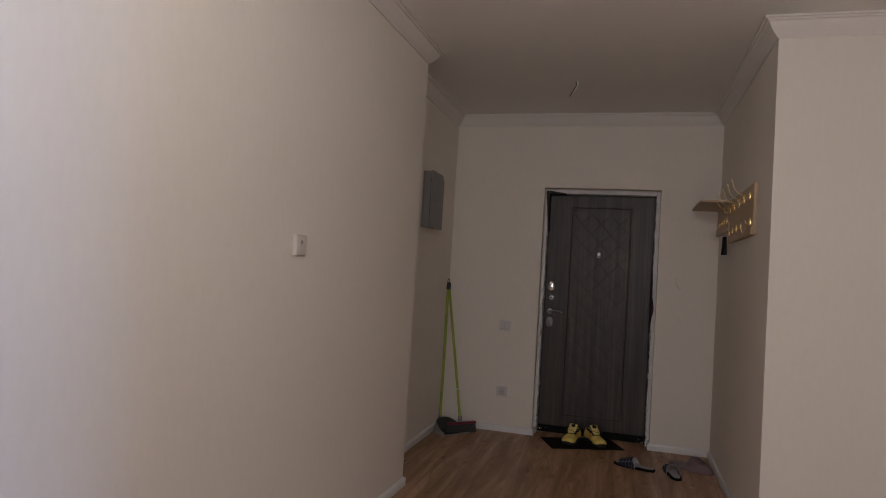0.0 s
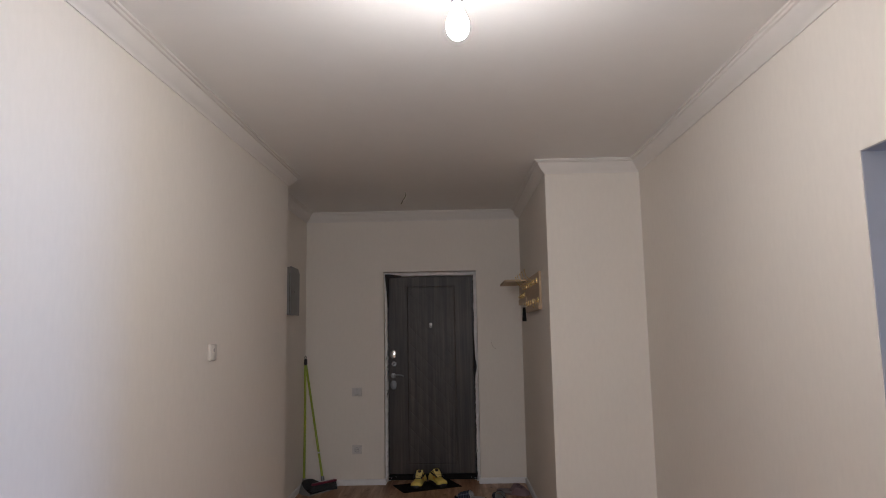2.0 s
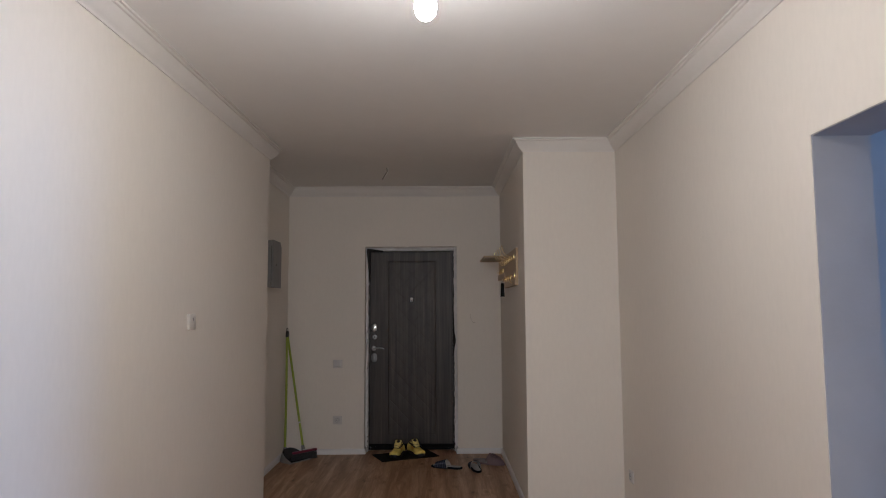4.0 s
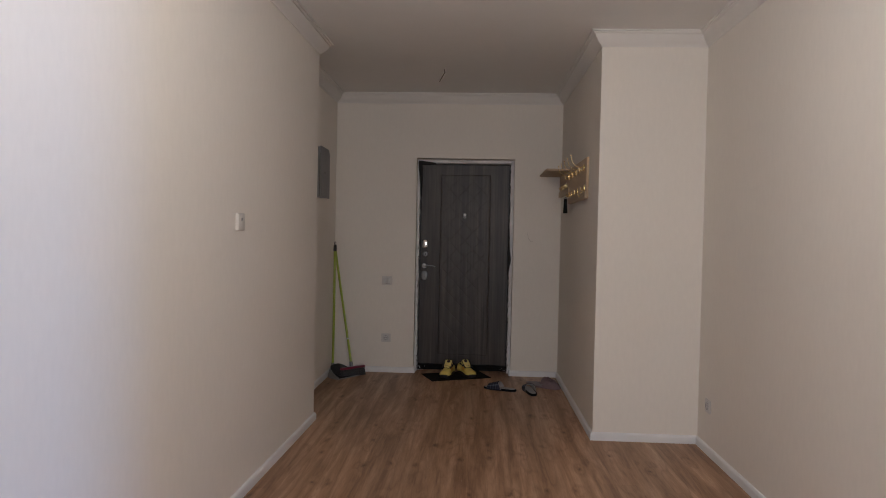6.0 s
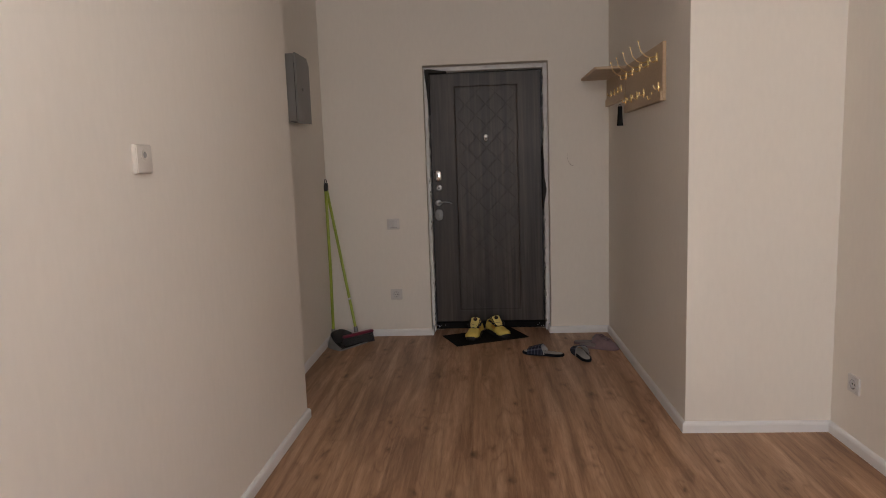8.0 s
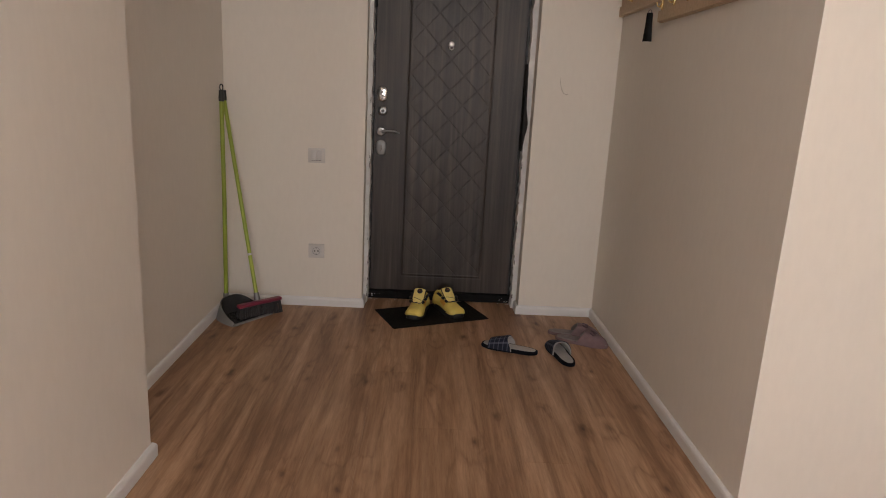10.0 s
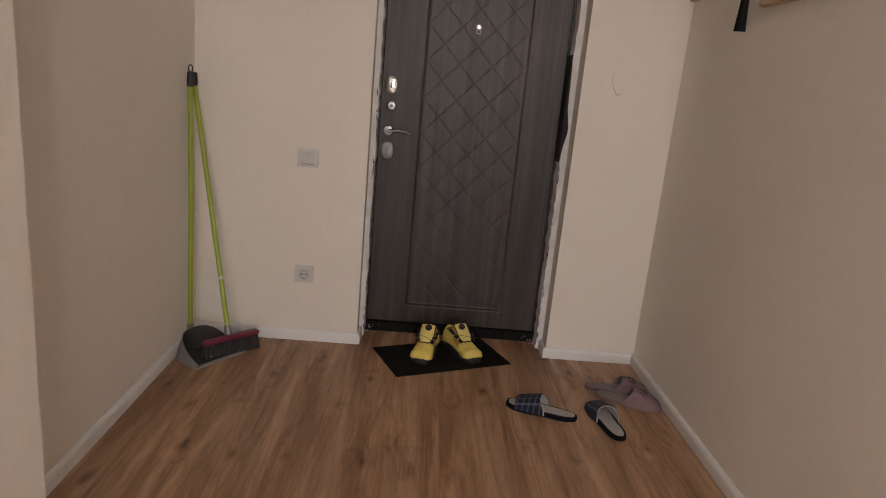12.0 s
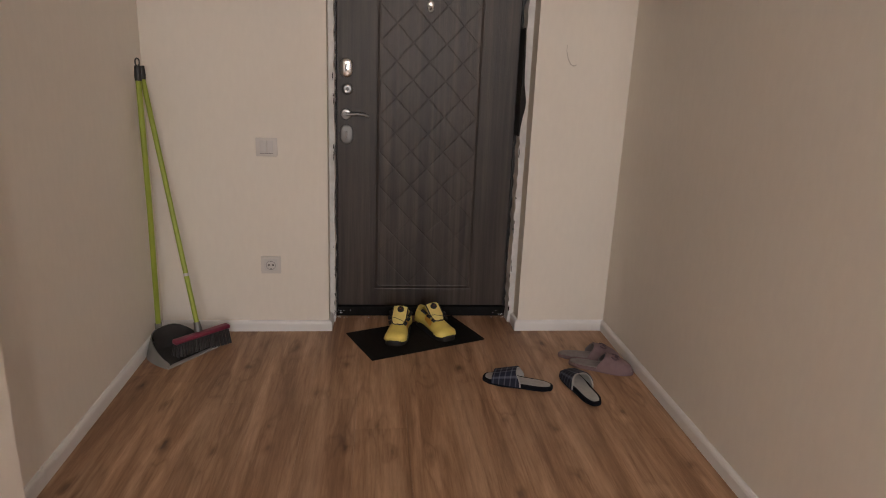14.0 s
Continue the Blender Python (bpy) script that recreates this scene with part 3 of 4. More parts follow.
def electrical_panel():
    y0, y1, z0, z1, xf = -0.926, -0.612, 1.652, 2.079, -0.720
    ob = empty("electrical_panel", pose(-0.79, -0.77, 1.652), "grey metal electrical panel box with closed door", "electrical panel")
    sh = at(0.79, 0.77, -1.652)
    part("body", cuboid(-0.798, xf - 0.016, y0 + 0.004, y1 - 0.004, z0 + 0.004, z1 - 0.004, 0.004, m=sh), M_GREY, ob, smooth=True)
    dz = z1 - 0.045
    outline = [(y0, z0), (y1, z0), (y1, dz), (y1 - 0.03, dz + 0.022), (y1 - 0.05, z1), (y0, z1)]
    rot = Matrix(((0, 0, 1, 0), (1, 0, 0, 0), (0, 1, 0, 0), (0, 0, 0, 1)))
    part("door", prism(outline, xf - 0.012, xf, m=sh @ rot, bevel=0.002), M_GREY, ob)
    # Black strip set into the seam between box and door.
    part("door_seam", cuboid(xf - 0.017, xf - 0.011, y0 + 0.007, y1 - 0.007, z0 + 0.007, z1 - 0.06, m=sh), M_BLACK, ob, "dark line between box and door")
    lock = part("lock", lathe([(0.011, 0), (0.011, 0.004), (0.006, 0.006), (0.001, 0.006)], 16), M_SATIN, ob, smooth=True)
    lock.matrix_local = sh @ at(xf, -0.80, 1.862) @ Matrix.Rotation(radians(90), 4, "Y")
    return ob


electrical_panel()

# ---- coat rack ----


def hook_mesh(big):
    bm = joined(bmesh.new(), domed_plate(0.021, 0.052, 0.010, 16), at(0, 0, -0.002))
    if big:
        tube([(0, -0.003, 0.006), (0, -0.03, -0.002), (0, -0.062, 0.008), (0, -0.088, 0.036), (0, -0.100, 0.082)], [0.004, 0.0032, 0.0026, 0.0024, 0.0024], 8, bm=bm)
        lathe([(0.002, -0.005), (0.005, -0.003), (0.0055, 0.002), (0.002, 0.005)], 10, bm=bm, m=at(0, -0.100, 0.085))
        tube([(0, -0.003, -0.012), (0, -0.020, -0.026), (0, -0.036, -0.022), (0, -0.040, -0.006)], 0.004, 8, bm=bm)
    else:
        tube([(0, -0.003, -0.004), (0, -0.016, -0.016), (0, -0.024, -0.012), (0, -0.027, 0.004)], 0.0036, 8, bm=bm)
    return bm


def coat_rack():
    # own space: x runs along the wall from the corner towards the hallway, -y into the room
    ob = empty("coat_rack", pose(AR0[0] - 0.001, 0, 1.640, rz=-90), "light pine coat rack with shelf and brass hooks", "coat rack")
    part("hook_board", cuboid(0.665, 1.545, -0.018, 0, 0.0, 0.300, 0.002), M_PINE, ob)
    part("lower_rail", cuboid(0.668, 1.540, -0.028, -0.018, 0.002, 0.050, 0.002), M_PINE, ob)
    part("shelf_board", cuboid(0.012, 0.662, -0.018, 0, 0.094, 0.288, 0.002), M_PINE, ob)
    part("shelf_rail", cuboid(0.014, 0.660, -0.027, -0.018, 0.095, 0.146, 0.002), M_PINE, ob)
    part("shelf", cuboid(0.045, 0.650, -0.212, 0, 0.289, 0.307, 0.003), M_PINE, ob)
    big = part("double_hook", hook_mesh(True), M_BRASS, ob, "shiny brass double hook", smooth=True)
    big.location = (0.70, -0.018, 0.236)
    for x in (0.876, 1.064, 1.254, 1.440):
        h = new("double_hook", big.data)
        h.parent, h.location = ob, (x, -0.018, 0.236)
        h["label"] = "shiny brass double hook"
    small = part("hook", hook_mesh(False), M_BRASS, ob, "small brass hook", smooth=True)
    spots = [(0.840, 0.080), (0.990, 0.080), (1.160, 0.080), (1.340, 0.040), (1.480, 0.080), (0.205, 0.172), (0.330, 0.172), (0.445, 0.172), (0.545, 0.172)]
    for x, z in spots:
        h = new("hook", small.data)
        h.parent, h.location = ob, (x, -0.018, z)
        h["label"] = "small brass hook"
    small.location = (0.69, -0.018, 0.080)
    return ob


coat_rack()


def shoehorn():
    ob = empty("shoehorn", pose(1.360, -0.570, 1.565, rz=-25), "black plastic shoehorn hanging from a rack hook", "shoehorn")
    bm = bmesh.new()
    rows = []
    for k in range(13):
        t = k / 12
        w = 0.014 + 0.007 * (1 - t) ** 1.5
        z = 0.128 * t
        rows.append([bm.verts.new((w * s, -0.006 * (1 - s * s) - 0.004, z)) for s in (-1, -0.5, 0, 0.5, 1)]
                    + [bm.verts.new((w * s, -0.006 * (1 - s * s), z)) for s in (1, 0.5, 0, -0.5, -1)])
    for a, b in zip(rows, rows[1:]):
        for k in range(10):
            bm.faces.new((a[k], a[(k + 1) % 10], b[(k + 1) % 10], b[k]))
    bm.faces.new(rows[0][::-1])
    bm.faces.new(rows[-1])
    part("blade", bm, M_HORN, ob, smooth=True)
    loop = [(0.007 * math.cos(a), -0.004, 0.132 + 0.009 * math.sin(a)) for a in (2 * math.pi * k / 14 for k in range(15))]
    part("hanging_loop", tube(loop, 0.002, 6), M_SATIN, ob, smooth=True)
    return ob


shoehorn()

# ---- broom and dustpan ----


def dustpan():
    lip = Vector((0.560, 0.829, 0))
    ang = math.degrees(math.atan2(lip.y, lip.x))
    ob = empty("dustpan", pose(-0.579, -0.305, 0, rz=ang), "dark grey dustpan with long lime green handle", "dustpan")
    # own space: x along the lip, y towards the back
    bm = bmesh.new()
    n, rows = 24, []
    for inset, high in ((0.0, True), (0.004, True), (0.004, False), (0.0, False)):
        ring = []
        for k in range(n + 1):
            a = math.pi * k / n
            c, q = math.cos(a), math.sin(a)
            x = 0.142 * math.copysign(abs(c) ** 0.7, c)
            y = 0.215 * q ** 0.75
            f = 1 - inset / 0.14
            z = 0.014 + 0.092 * q ** 0.95 if high else (0.004 if inset else 0.0)
            flare = 0.87 if high else (0.83 if inset else 1.0)
            ring.append(bm.verts.new((x * f * flare, y * f * flare, z)))
        rows.append(ring)
    for r, (a, b) in enumerate(zip(rows, rows[1:])):
        for k in range(n):
            bm.faces.new((a[k], a[k + 1], b[k + 1], b[k])).material_index = 1 if r == 1 else 0
    bm.faces.new(rows[2][:]).material_index = 1
    for k in range(n):
        bm.faces.new((rows[0][k], rows[0][k + 1], rows[3][k + 1], rows[3][k]))
    bm.faces.new(rows[3][::-1])
    part("pan", bm, M_PAN, ob, smooth=True, mats=[M_PAN, M_PANIN])
    part("lip", prism([(-0.142, -0.012), (0.142, -0.012), (0.136, 0.010), (-0.136, 0.010)], 0.0, 0.006, bevel=0.0015), M_LIP, ob, "light grey rubber lip")
    inv = ob.matrix_world.inverted()
    foot, top = inv @ Vector((-0.760, -0.175, 0.090)), inv @ Vector((-0.764, -0.150, 1.178))
    end = inv @ Vector((-0.763, -0.148, 1.238))
    part("handle_socket", tube([foot + Vector((0, 0, -0.055)), foot + Vector((0, 0, 0.02))], [0.017, 0.015], 14), M_PAN, ob, smooth=True)
    part("handle", tube([foot, foot.lerp(top, 0.5) + Vector((0.004, 0, 0)), top], 0.0115, 14), M_GREEN, ob, "lime green handle", smooth=True)
    part("grip", tube([top, top.lerp(end, 0.3), end], [0.0135, 0.015, 0.013], 14), M_BLACK, ob, "black grip end", smooth=True)
    r = [end + Vector((0.010 * math.cos(a), 0, 0.014 + 0.016 * math.sin(a))) for a in (2 * math.pi * k / 18 for k in range(19))]
    part("hanging_ring", tube(r, 0.003, 6), M_BLACK, ob, smooth=True)
    return ob


def broom():
    a, b = Vector((-0.650, -0.328, 0)), Vector((-0.461, -0.130, 0))
    d = (b - a).normalized()
    ob = empty("broom", pose(*((a + b) / 2), rz=math.degrees(math.atan2(d.y, d.x))), "push broom with magenta head and lime green handle", "broom")
    half = (b - a).length / 2
    head = cuboid(-half, half, -0.018, 0.018, 0.070, 0.090, 0.007, 3)
    for v in head.verts:
        v.co.z += 0.010 * (1 - (v.co.x / half) ** 2)
    part("head", head, M_PINK, ob, "magenta plastic head", smooth=True)
    bm = bmesh.new()
    rnd = random.Random(3)
    for i in range(34):
        for j in range(4):
            x = -half + 0.012 + (2 * half - 0.024) * i / 33
            y = -0.015 + 0.010 * j
            ex, ey = x * 1.04 + rnd.uniform(-0.004, 0.004), y * 1.55 + rnd.uniform(-0.004, 0.004)
            zb = 0.012 if x < half * 0.35 else 0.001
            tube([(x, y, 0.072), (ex, ey, zb + rnd.uniform(0, 0.004))], [0.0028, 0.0042], 5, bm=bm)
    part("bristles", bm, M_BRISTLE, ob, "dark stiff bristles")
    inv = ob.matrix_world.inverted()
    foot, top, end = inv @ Vector((-0.568, -0.235, 0.100)), inv @ Vector((-0.779, -0.052, 1.180)), inv @ Vector((-0.782, -0.046, 1.236))
    part("handle_socket", tube([foot - Vector((0, 0, 0.004)), foot.lerp(top, 0.035)], [0.018, 0.014], 14), M_SATIN, ob, "grey socket", smooth=True)
    part("handle", tube([foot.lerp(top, 0.01), foot.lerp(top, 0.5), top], 0.011, 14), M_GREEN, ob, "lime green handle", smooth=True)
    j = foot.lerp(top, 0.225)
    # Short white band drawn where the handle catches a glint.
    part("handle_glint", tube([j, foot.lerp(top, 0.237)], 0.0118, 14), M_WHITE, ob, "pale band standing for a glint", smooth=True)
    part("grip", tube([top, top.lerp(end, 0.3), end], [0.0125, 0.014, 0.012], 14), M_BLACK, ob, "black grip end", smooth=True)
    return ob


dustpan()
broom()

# ---- mat, shoes and slippers ----
M_MAT = material("rubber_mat", (0.013, 0.011, 0.009), 0.9, spec=0.15, vary=0.35, size=60, bump=0.0015, bump_size=260)
M_YELLOW = material("yellow_leather", (0.88, 0.69, 0.165), 0.5, vary=0.16, size=25, bump=0.0006, bump_size=150)
M_TONGUE = material("pale_yellow_mesh", (0.86, 0.70, 0.24), 0.75, vary=0.12, size=60, bump=0.0008, bump_size=300)
M_SHOEBLACK = material("black_rubber", (0.016, 0.015, 0.015), 0.55, vary=0.2, size=30)
M_ORANGE = material("orange_leather", (0.74, 0.30, 0.04), 0.5, vary=0.2, size=40, color2=(0.80, 0.50, 0.08))
M_RED = material("red_plastic", (0.30, 0.04, 0.02), 0.4)
M_NAVY = material("navy_edge", (0.008, 0.0085, 0.013), 0.85, vary=0.3, size=40, spec=0.12)
M_INSOLE = material("grey_terry", (0.43, 0.415, 0.40), 0.95, vary=0.18, size=45, bump=0.0012, bump_size=300)
M_LILAC = material("lilac_felt", (0.225, 0.150, 0.156), 0.95, vary=0.22, size=35, bump=0.0015, bump_size=220)
M_BOW = material("bow_ribbon", (0.105, 0.065, 0.08), 0.8, vary=0.2, size=60)
M_LILACIN = material("grey_lilac_lining", (0.27, 0.235, 0.235), 0.95, vary=0.2, size=45, bump=0.0012, bump_size=300)


def plaid_material():
    """Navy cloth with pale crossing stripes."""
    m = material("navy_plaid", (0.02, 0.024, 0.045), 0.9)
    nt = m.node_tree
    co = nt.nodes.new("ShaderNodeTexCoord")
    sep = nt.nodes.new("ShaderNodeSeparateXYZ")
    nt.links.new(co.outputs["Object"], sep.inputs[0])
    total = None
    for axis, period in (("X", 0.024), ("Y", 0.022)):
        mod = nt.nodes.new("ShaderNodeMath")
        mod.operation = "PINGPONG"
        mod.inputs[1].default_value = period / 2
        nt.links.new(sep.outputs[axis], mod.inputs[0])
        r = nt.nodes.new("ShaderNodeMapRange")
        r.inputs["From Min"].default_value, r.inputs["From Max"].default_value = 0.0034, 0.0012
        nt.links.new(mod.outputs[0], r.inputs["Value"])
        if total is None:
            total = r.outputs[0]
        else:
            add = nt.nodes.new("ShaderNodeMath")
            nt.links.new(total, add.inputs[0])
            nt.links.new(r.outputs[0], add.inputs[1])
            total = add.outputs[0]
    ramp = nt.nodes.new("ShaderNodeValToRGB")
    ramp.color_ramp.elements[0].color = (0.008, 0.011, 0.028, 1)
    ramp.color_ramp.elements[1].color = (0.12, 0.13, 0.17, 1)
    half = nt.nodes.new("ShaderNodeMath")
    half.operation = "MULTIPLY"
    half.inputs[1].default_value = 0.55
    nt.links.new(total, half.inputs[0])
    nt.links.new(half.outputs[0], ramp.inputs[0])
    nt.links.new(ramp.outputs[0], nt.nodes["Principled BSDF"].inputs["Base Color"])
    return m


M_PLAID = plaid_material()


def door_mat():
    ang = math.degrees(math.atan2(0.229, 0.543))
    ob = empty("door_mat", pose(0.4125, -0.0725, 0, rz=ang), "thin black rubber door mat lying askew", "door mat")
    part("rubber_sheet", cuboid(-0.297, 0.297, -0.183, 0.150, 0.0002, 0.006, 0.002), M_MAT, ob)
    bm = bmesh.new()
    for k in range(44):
        x = -0.28 + 0.56 * k / 43
        cuboid(x - 0.002, x + 0.002, -0.170, 0.140, 0.0055, 0.0072, bm=bm)
    part("ribs", bm, M_MAT, ob)
    return ob


door_mat()


def foot_outline(length, width, grow=0.0, n=36, lean=0.0, power=0.72):
    """A sole seen from above: heel at -x, toe at +x."""
    pts = []
    for k in range(n):
        a = 2 * math.pi * k / n
        t = (math.cos(a) + 1) / 2
        w = width / 2 * (0.80 + 0.24 * t - 0.16 * math.exp(-(((t - 0.42) / 0.2) ** 2)))
        s = math.copysign(abs(math.sin(a)) ** power, math.sin(a))
        pts.append((math.cos(a) * (length / 2 + grow), s * (w + grow) + lean * (t - 0.5)))
    return pts


def sneaker(m, flip, label):
    L, W = 0.290, 0.114
    ob = empty("sneaker", m, label, "shoe", "pair of yellow shoes")
    part("outsole", prism(foot_outline(L, W, 0.003, power=0.6), 0.0, 0.028, bevel=0.005), M_SHOEBLACK, ob, "black rubber outsole", smooth=True)
    # upper: sections from heel to toe; the collar stands open at the heel half
    bm = bmesh.new()
    rings = []
    secs = 22
    for i in range(secs + 1):
        t = i / secs
        x = -L / 2 + 0.004 + (L - 0.008) * t
        w = (W / 2 - 0.002) * (0.80 + 0.24 * t - 0.15 * math.exp(-(((t - 0.42) / 0.2) ** 2)))
        ends = min(1, t / 0.10, (1 - t) / 0.14)
        w *= max(0.5, (1 - (1 - ends) ** 2.6) ** 0.45)
        if t < 0.42:
            top = 0.097 - 0.004 * math.cos(t / 0.42 * math.pi)
        else:
            top = 0.100 - 0.040 * min(1, (t - 0.42) / 0.40) ** 0.85
        top *= 0.70 + 0.30 * min(1, (1 - t) / 0.08) if t > 0.92 else 1
        row = []
        for k in range(13):
            a = math.pi * k / 12
            cy = math.copysign(abs(math.cos(a)) ** 0.7, math.cos(a))
            z = 0.022 + (top - 0.022) * math.sin(a) ** 0.62
            lean = 1 - 0.22 * math.sin(a)
            if 0.05 < t < 0.50:
                z = min(z, 0.022 + (top - 0.022) * (0.93 if 2 < k < 10 else 1))
            row.append(bm.verts.new((x, w * cy * lean, z)))
        rings.append(row)
    for i, (a, b) in enumerate(zip(rings, rings[1:])):
        t = (i + 0.5) / secs
        for k in range(12):
            if 0.07 < t < 0.46 and 3 <= k <= 8:
                continue
            bm.faces.new((a[k], a[k + 1], b[k + 1], b[k]))
    # an orange overlay on the inner flank
    overlay = bmesh.new()
    flank = [[overlay.verts.new(rings[i][6 - flip * k].co + Vector((0, flip * 0.0022, 0.0006))) for k in (5, 4, 3)] for i in range(9, 15)]
    for a, b in zip(flank, flank[1:]):
        for k in range(2):
            overlay.faces.new((a[k], a[k + 1], b[k + 1], b[k]))
    bmesh.ops.solidify(overlay, geom=overlay.faces[:], thickness=0.0012)
    part("overlay", overlay, M_ORANGE, ob, "orange flank overlay", smooth=True)
    bm.faces.new(rings[0])
    bm.faces.new(rings[-1][::-1])
    upper = part("upper", bm, M_YELLOW, ob, "yellow leather upper", smooth=True)
    sol = upper.modifiers.new("thickness", "SOLIDIFY")
    sol.thickness, sol.offset = 0.004, -1
    part("lining", cuboid(-0.122, 0.00, -0.033, 0.033, 0.03, 0.058, 0.012), M_SHOEBLACK, ob, "black lining")
    # padded tongue that stands out of the opening: wide and flat at its top, rounded at its foot
    def tongue_at(t, q):
        """Half-width, and the place of a point across the tongue's face; t from foot to top."""
        w = 0.019 + 0.017 * min(1.0, t / 0.35) ** 0.6
        return (0.058 - 0.082 * t - 0.006 * q * q, w * q, 0.078 + 0.064 * t - 0.009 * q * q)

    bm = bmesh.new()
    rows = []
    across = (-1, -0.75, -0.4, 0, 0.4, 0.75, 1)
    for i in range(9):
        front = [Vector(tongue_at(i / 8, q)) for q in across]
        back = [p + Vector((-0.009, 0, -0.007)) for p in reversed(front)]
        rows.append([bm.verts.new(p) for p in front + back])
    for a, b in zip(rows, rows[1:]):
        for k in range(14):
            bm.faces.new((a[k], a[(k + 1) % 14], b[(k + 1) % 14], b[k]))
    bm.faces.new(rows[0])
    bm.faces.new(rows[-1][::-1])
    part("tongue", bm, M_TONGUE, ob, "padded yellow tongue", smooth=True)
    # seam lines round the tongue, the winding dial and the guides
    rim = [tongue_at(t, q) for t, q in [(1.0, 1), (0.8, 1), (0.6, 1), (0.4, 1), (0.2, 1), (0.06, 0.95), (0.0, 0.6), (0.0, 0.0)]]
    rim = rim + [(x, -y, z) for x, y, z in rim[-2::-1]]
    bm = tube([(x + 0.001, y, z + 0.001) for x, y, z in rim], 0.0030, 6)
    part("piping", bm, M_SHOEBLACK, ob, "black edge piping", smooth=True)
    tilt = at(-0.008, 0.003 * flip, 0.1285) @ Matrix.Rotation(radians(37), 4, "Y")
    dial = part("dial", lathe([(0.016, -0.006), (0.016, 0.006), (0.012, 0.009), (0.001, 0.009)], 20, m=tilt), M_SHOEBLACK, ob, "black lacing dial", smooth=True)
    part("dial_mark", lathe([(0.0035, 0.0085), (0.0035, 0.0098), (0.001, 0.0098)], 12, m=tilt), M_RED, dial, "dark red mark")
    for s in (-1, 1):
        for x, y, z, l in ((0.050, 0.037, 0.080, 0.020), (0.020, 0.046, 0.092, 0.020), (-0.024, 0.047, 0.101, 0.034)):
            r = at(x, s * y, z) @ Matrix.Rotation(radians(-s * 38), 4, "X") @ Matrix.Rotation(radians(26), 4, "Y")
            part("lace_guide", cuboid(-l / 2, l / 2, -0.007, 0.007, -0.003, 0.005, 0.0015, m=r), M_SHOEBLACK, ob)
    lace = tube([(0.050, 0.037, 0.084), (0.040, 0.018, 0.092), (0.030, -0.020, 0.100), (0.020, -0.046, 0.096)], 0.0012, 5)
    part("lace", lace, M_SHOEBLACK, ob)
    return ob


def facing(heel, toe, z=0.0):
    d = Vector(toe) - Vector(heel)
    c = (Vector(toe) + Vector(heel)) / 2
    return pose(c.x, c.y, z, rz=math.degrees(math.atan2(d.y, d.x)))


sneaker(facing((0.372, 0.066), (0.310, -0.217), 0.0073), 1, "yellow sneaker with black sole on the door mat")
sneaker(facing((0.450, 0.100), (0.581, -0.160), 0.0073), -1, "yellow sneaker with black dial turned outwards on the mat")


def band(x0, x1, w0, w1, h0, h1, closed, thick=0.005, wing=0.0):
    """A slipper's upper, arched over the sole from x0 (towards the heel) to x1; closed: runs down over the toe; wing: how far its sides sweep back."""
    bm = bmesh.new()
    rows = []
    n = 10
    for i in range(n + 1):
        t = i / n
        x = x0 + (x1 - x0) * t
        w = w0 + (w1 - w0) * t
        h = h0 + (h1 - h0) * t
        if closed:
            f = math.sqrt(max(0.0, 1 - max(0.0, (t - 0.25) / 0.75) ** 2.2))
            w, h = w * max(f, 0.12), 0.016 + (h - 0.016) * max(f, 0.1)
        row = []
        for k in range(15):
            a = math.pi * k / 14
            row.append(bm.verts.new((x - wing * (1 - t) ** 2 * math.cos(a) ** 4, w * math.copysign(abs(math.cos(a)) ** 0.75, math.cos(a)), 0.010 + (h - 0.010) * math.sin(a) ** 0.8)))
        rows.append(row)
    for a, b in zip(rows, rows[1:]):
        for k in range(14):
            bm.faces.new((a[k], a[k + 1], b[k + 1], b[k]))
    if closed:
        bm.faces.new(rows[-1])
    bmesh.ops.recalc_face_normals(bm, faces=bm.faces)
    bmesh.ops.solidify(bm, geom=bm.faces[:], thickness=thick)
    return bm


def plaid_slipper(m, label):
    ob = empty("slipper", m, label, "slipper", "pair of navy slippers")
    part("sole", prism(foot_outline(0.300, 0.108, power=0.64), 0.0, 0.018, bevel=0.005), M_NAVY, ob, "dark navy sole", smooth=True)
    part("insole", prism(foot_outline(0.300, 0.108, -0.011, power=0.64), 0.017, 0.0205, bevel=0.0012), M_INSOLE, ob, "grey terry insole", smooth=True)
    part("band", band(0.008, 0.104, 0.053, 0.050, 0.076, 0.046, False, 0.003, 0.024), M_PLAID, ob, "navy plaid cloth band", smooth=True)
    part("lining", band(0.005, 0.100, 0.0495, 0.0465, 0.0725, 0.0425, False, 0.004, 0.026), M_INSOLE, ob, "grey fleece lining", smooth=True)
    return ob


plaid_slipper(facing((0.962, -0.640), (0.687, -0.533)), "open-toed navy plaid slipper with grey insole on the floor")
plaid_slipper(facing((1.108, -0.785), (1.058, -0.490)), "open-toed navy plaid slipper pointing at the entrance wall")


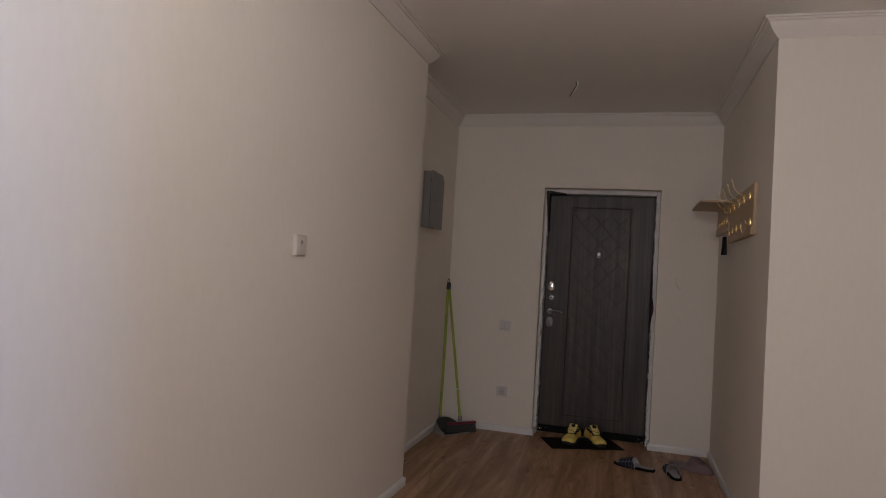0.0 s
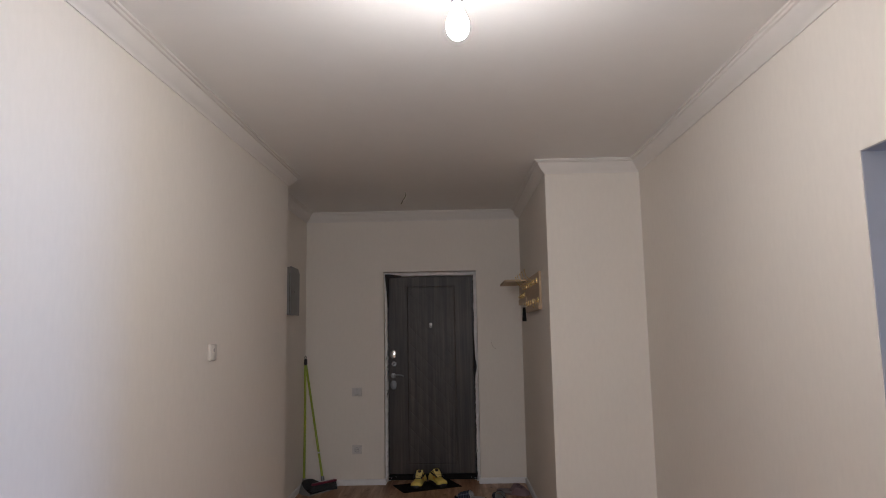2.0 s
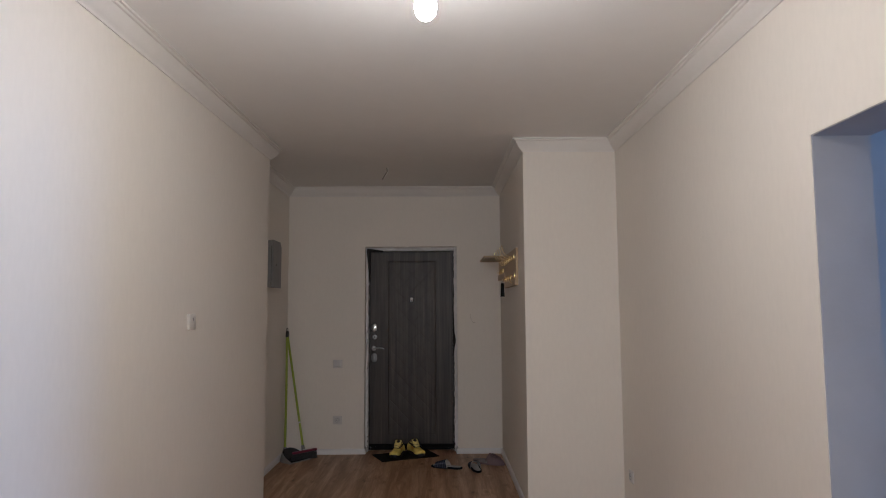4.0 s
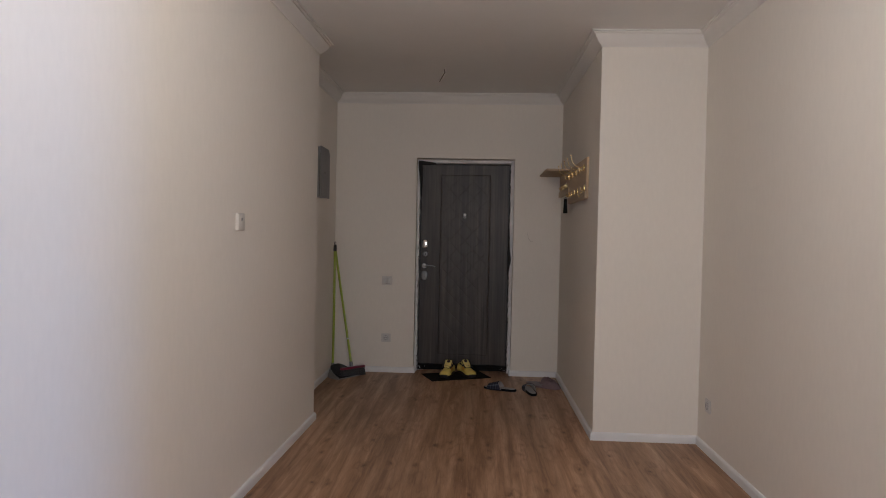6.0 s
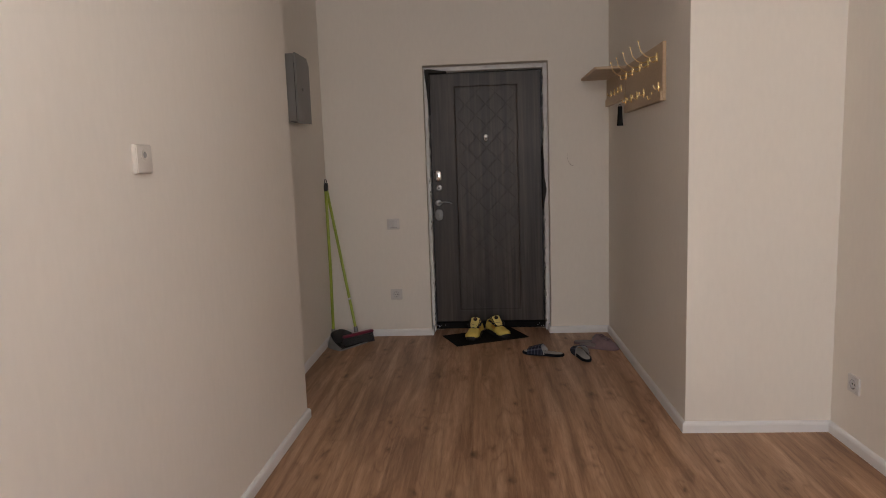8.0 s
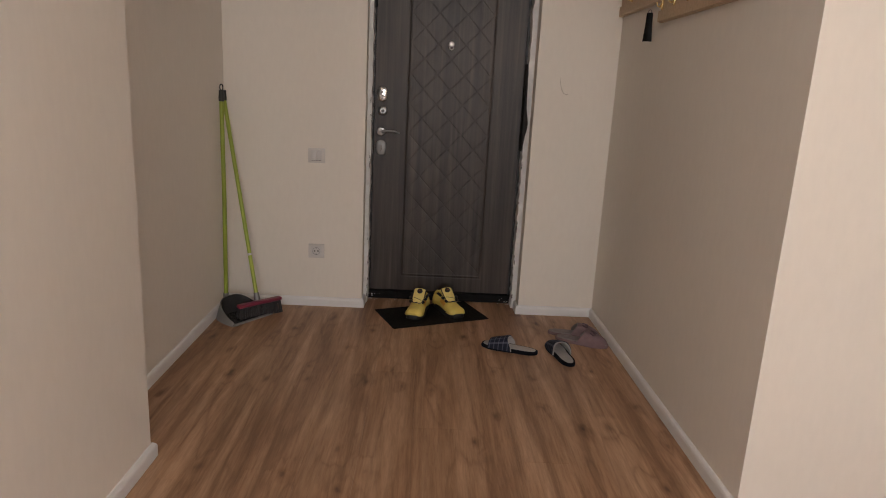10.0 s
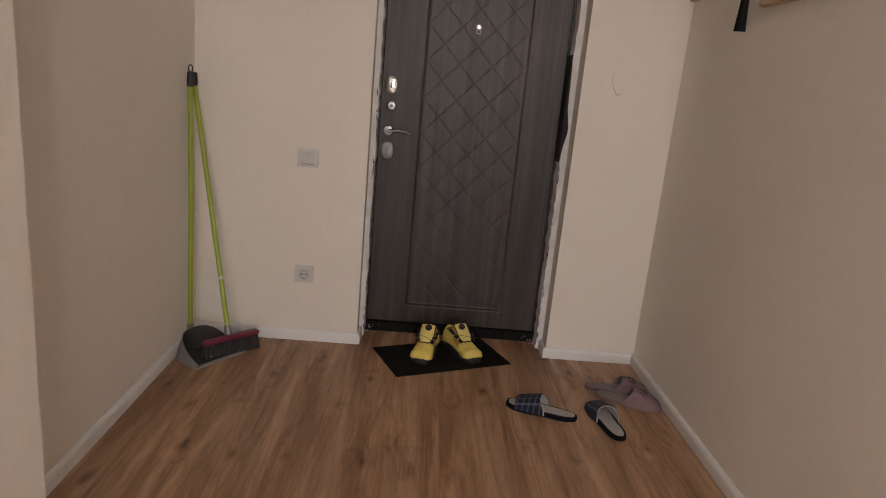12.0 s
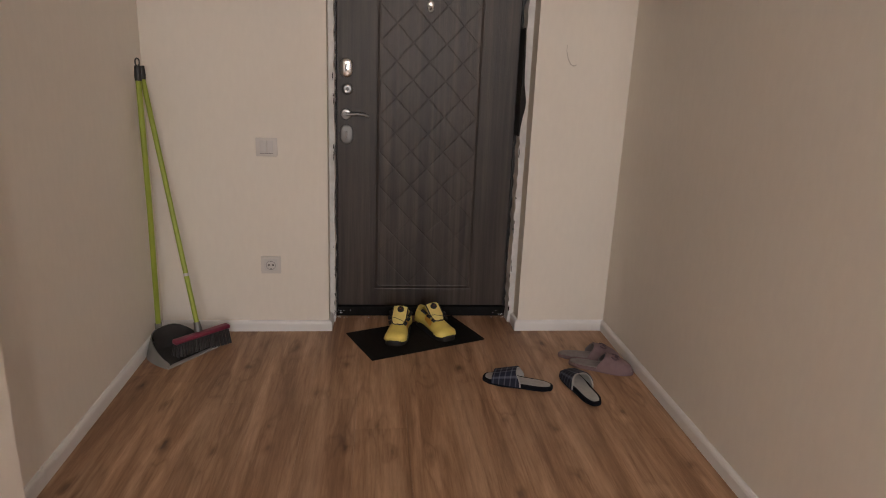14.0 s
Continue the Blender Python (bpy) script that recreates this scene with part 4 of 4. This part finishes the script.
def felt_slipper(m, label):
    ob = empty("slipper", m, label, "slipper", "pair of lilac slippers")
    part("sole", prism(foot_outline(0.288, 0.106), 0.0, 0.015, bevel=0.004), M_LILAC, ob, "dusty lilac sole", smooth=True)
    part("insole", prism(foot_outline(0.288, 0.106, -0.006), 0.014, 0.020, bevel=0.002), M_LILACIN, ob, "grey lilac insole", smooth=True)
    part("upper", band(0.016, 0.140, 0.051, 0.051, 0.076, 0.054, True, 0.003, 0.032), M_LILAC, ob, "closed lilac felt upper", smooth=True)
    part("lining", band(0.014, 0.132, 0.0475, 0.0475, 0.0725, 0.0505, True, 0.003, 0.032), M_LILACIN, ob, "grey lilac lining", smooth=True)
    bow = tube([(0.042, 0.018, 0.070), (0.060, 0.026, 0.064), (0.072, 0.012, 0.063), (0.058, 0.0, 0.071), (0.072, -0.014, 0.062), (0.060, -0.026, 0.063), (0.042, -0.016, 0.070)], 0.0048, 6)
    part("bow", bow, M_BOW, ob, "small knotted bow", smooth=True)
    return ob


felt_slipper(facing((1.106, -0.392), (1.364, -0.505)), "dusty lilac felt slipper with a bow beside the wall")
felt_slipper(facing((1.080, -0.312), (1.352, -0.370)), "dusty lilac felt slipper pushed against the wall")

# ---- lamps and small wall details ----
BULB = (0.731, -4.74)


def pendant():
    z = CEIL
    ob = empty("pendant_lamp", pose(BULB[0], BULB[1], z), "bare lit bulb in grey socket hanging by a wire", "pendant lamp")
    part("ceiling_rose", lathe([(0.048, 0.004), (0.048, -0.012), (0.044, -0.022), (0.028, -0.028), (0.004, -0.029)], 28), M_ROSE, ob, "ceiling rose greyed to show against the bright ceiling", smooth=True)
    top = 2.535 - z
    part("cable", tube([(0, 0, -0.026), (-0.002, 0.001, -0.05), (-0.008, 0, -0.09), (0.004, 0, top + 0.03), (0, 0, top - 0.002)], 0.0022, 6), M_BLACK, ob, "thin dark cable", smooth=True)
    part("bulb_socket", lathe([(0.004, top), (0.010, top - 0.002), (0.017, top - 0.010), (0.019, top - 0.022), (0.019, top - 0.054), (0.016, top - 0.056)], 24), M_SOCKET, ob, "grey plastic bulb socket", smooth=True)
    b = top - 0.052
    part("bulb", lathe([(0.012, b), (0.015, b - 0.014), (0.025, b - 0.036), (0.034, b - 0.060), (0.0355, b - 0.078), (0.031, b - 0.098), (0.019, b - 0.112), (0.002, b - 0.117)], 24), M_BULB, ob, "glowing bulb", smooth=True)
    return ob


# Rose coloured dark to stand as a silhouette against the glaring ceiling.
M_ROSE = material("rose_grey", (0.20, 0.195, 0.19), 0.5, vary=0.1, size=40)
M_SOCKET = material("socket_grey", (0.12, 0.12, 0.12), 0.5, vary=0.1, size=40)
M_BULB = glow("lit_bulb", (1.0, 0.90, 0.78), BULB_GLOW)
pendant()

M_WIRE = material("wire_sheath", (0.16, 0.14, 0.12), 0.6, vary=0.2, size=60)
stub = empty("ceiling_wire", pose(0.297, -0.965, CEIL), "bare grey wire end hanging out of the ceiling", "electrical wire")
part("wire_strand", tube([(0, 0, 0.004), (0.003, 0, -0.03), (-0.012, 0, -0.055), (-0.040, 0.0, -0.105)], 0.0042, 7), M_WIRE, stub, smooth=True)
part("wire_strand", tube([(0.006, 0, 0.004), (0.012, 0, -0.028), (0.000, 0, -0.050), (-0.020, 0.004, -0.085)], 0.0035, 7), M_WHITE2, stub, smooth=True)

scratch = empty("thread", pose(1.108, -0.0012, 1.35), "thin curled thread stuck to the wallpaper", "thread")
part("strand", tube([(-0.027, 0, 0.050), (-0.028, 0, 0.022), (-0.018, 0, -0.012), (-0.004, 0, -0.036), (0.012, 0, -0.043), (0.024, 0, -0.036)], [0.0008, 0.0012, 0.0016, 0.002, 0.0024, 0.001], 6),
     material("thread_grey", (0.54, 0.48, 0.42), 0.8, vary=0.2, size=60), scratch, smooth=True)

# ---- floor boards, last of the structure ----
rng = random.Random(5)
PW, PL = 0.192, 1.285


def board_mesh(w, l):
    return prism([(-w / 2, -l / 2), (w / 2, -l / 2), (w / 2, l / 2), (-w / 2, l / 2)], -0.0089, 0.0, bevel=0.0004)


plank_mesh = {}


def lay_boards():
    x = -1.0
    while x < XR + 0.19:
        y = 0.5 - rng.uniform(0.1, PL)
        top = 0.34
        while top > REAR:
            low = max(y, REAR)
            l = round(top - low, 3)
            if l > 0.03:
                if l not in plank_mesh:
                    ob = part("plank", board_mesh(PW - 0.0003, l - 0.0001), M_FLOOR)
                    plank_mesh[l] = ob.data
                else:
                    ob = new("plank", plank_mesh[l])
                ob.parent = floor
                ob.location = (x + PW / 2, (top + low) / 2, 0)
            top = low
            y = low - PL
        x += PW


lay_boards()
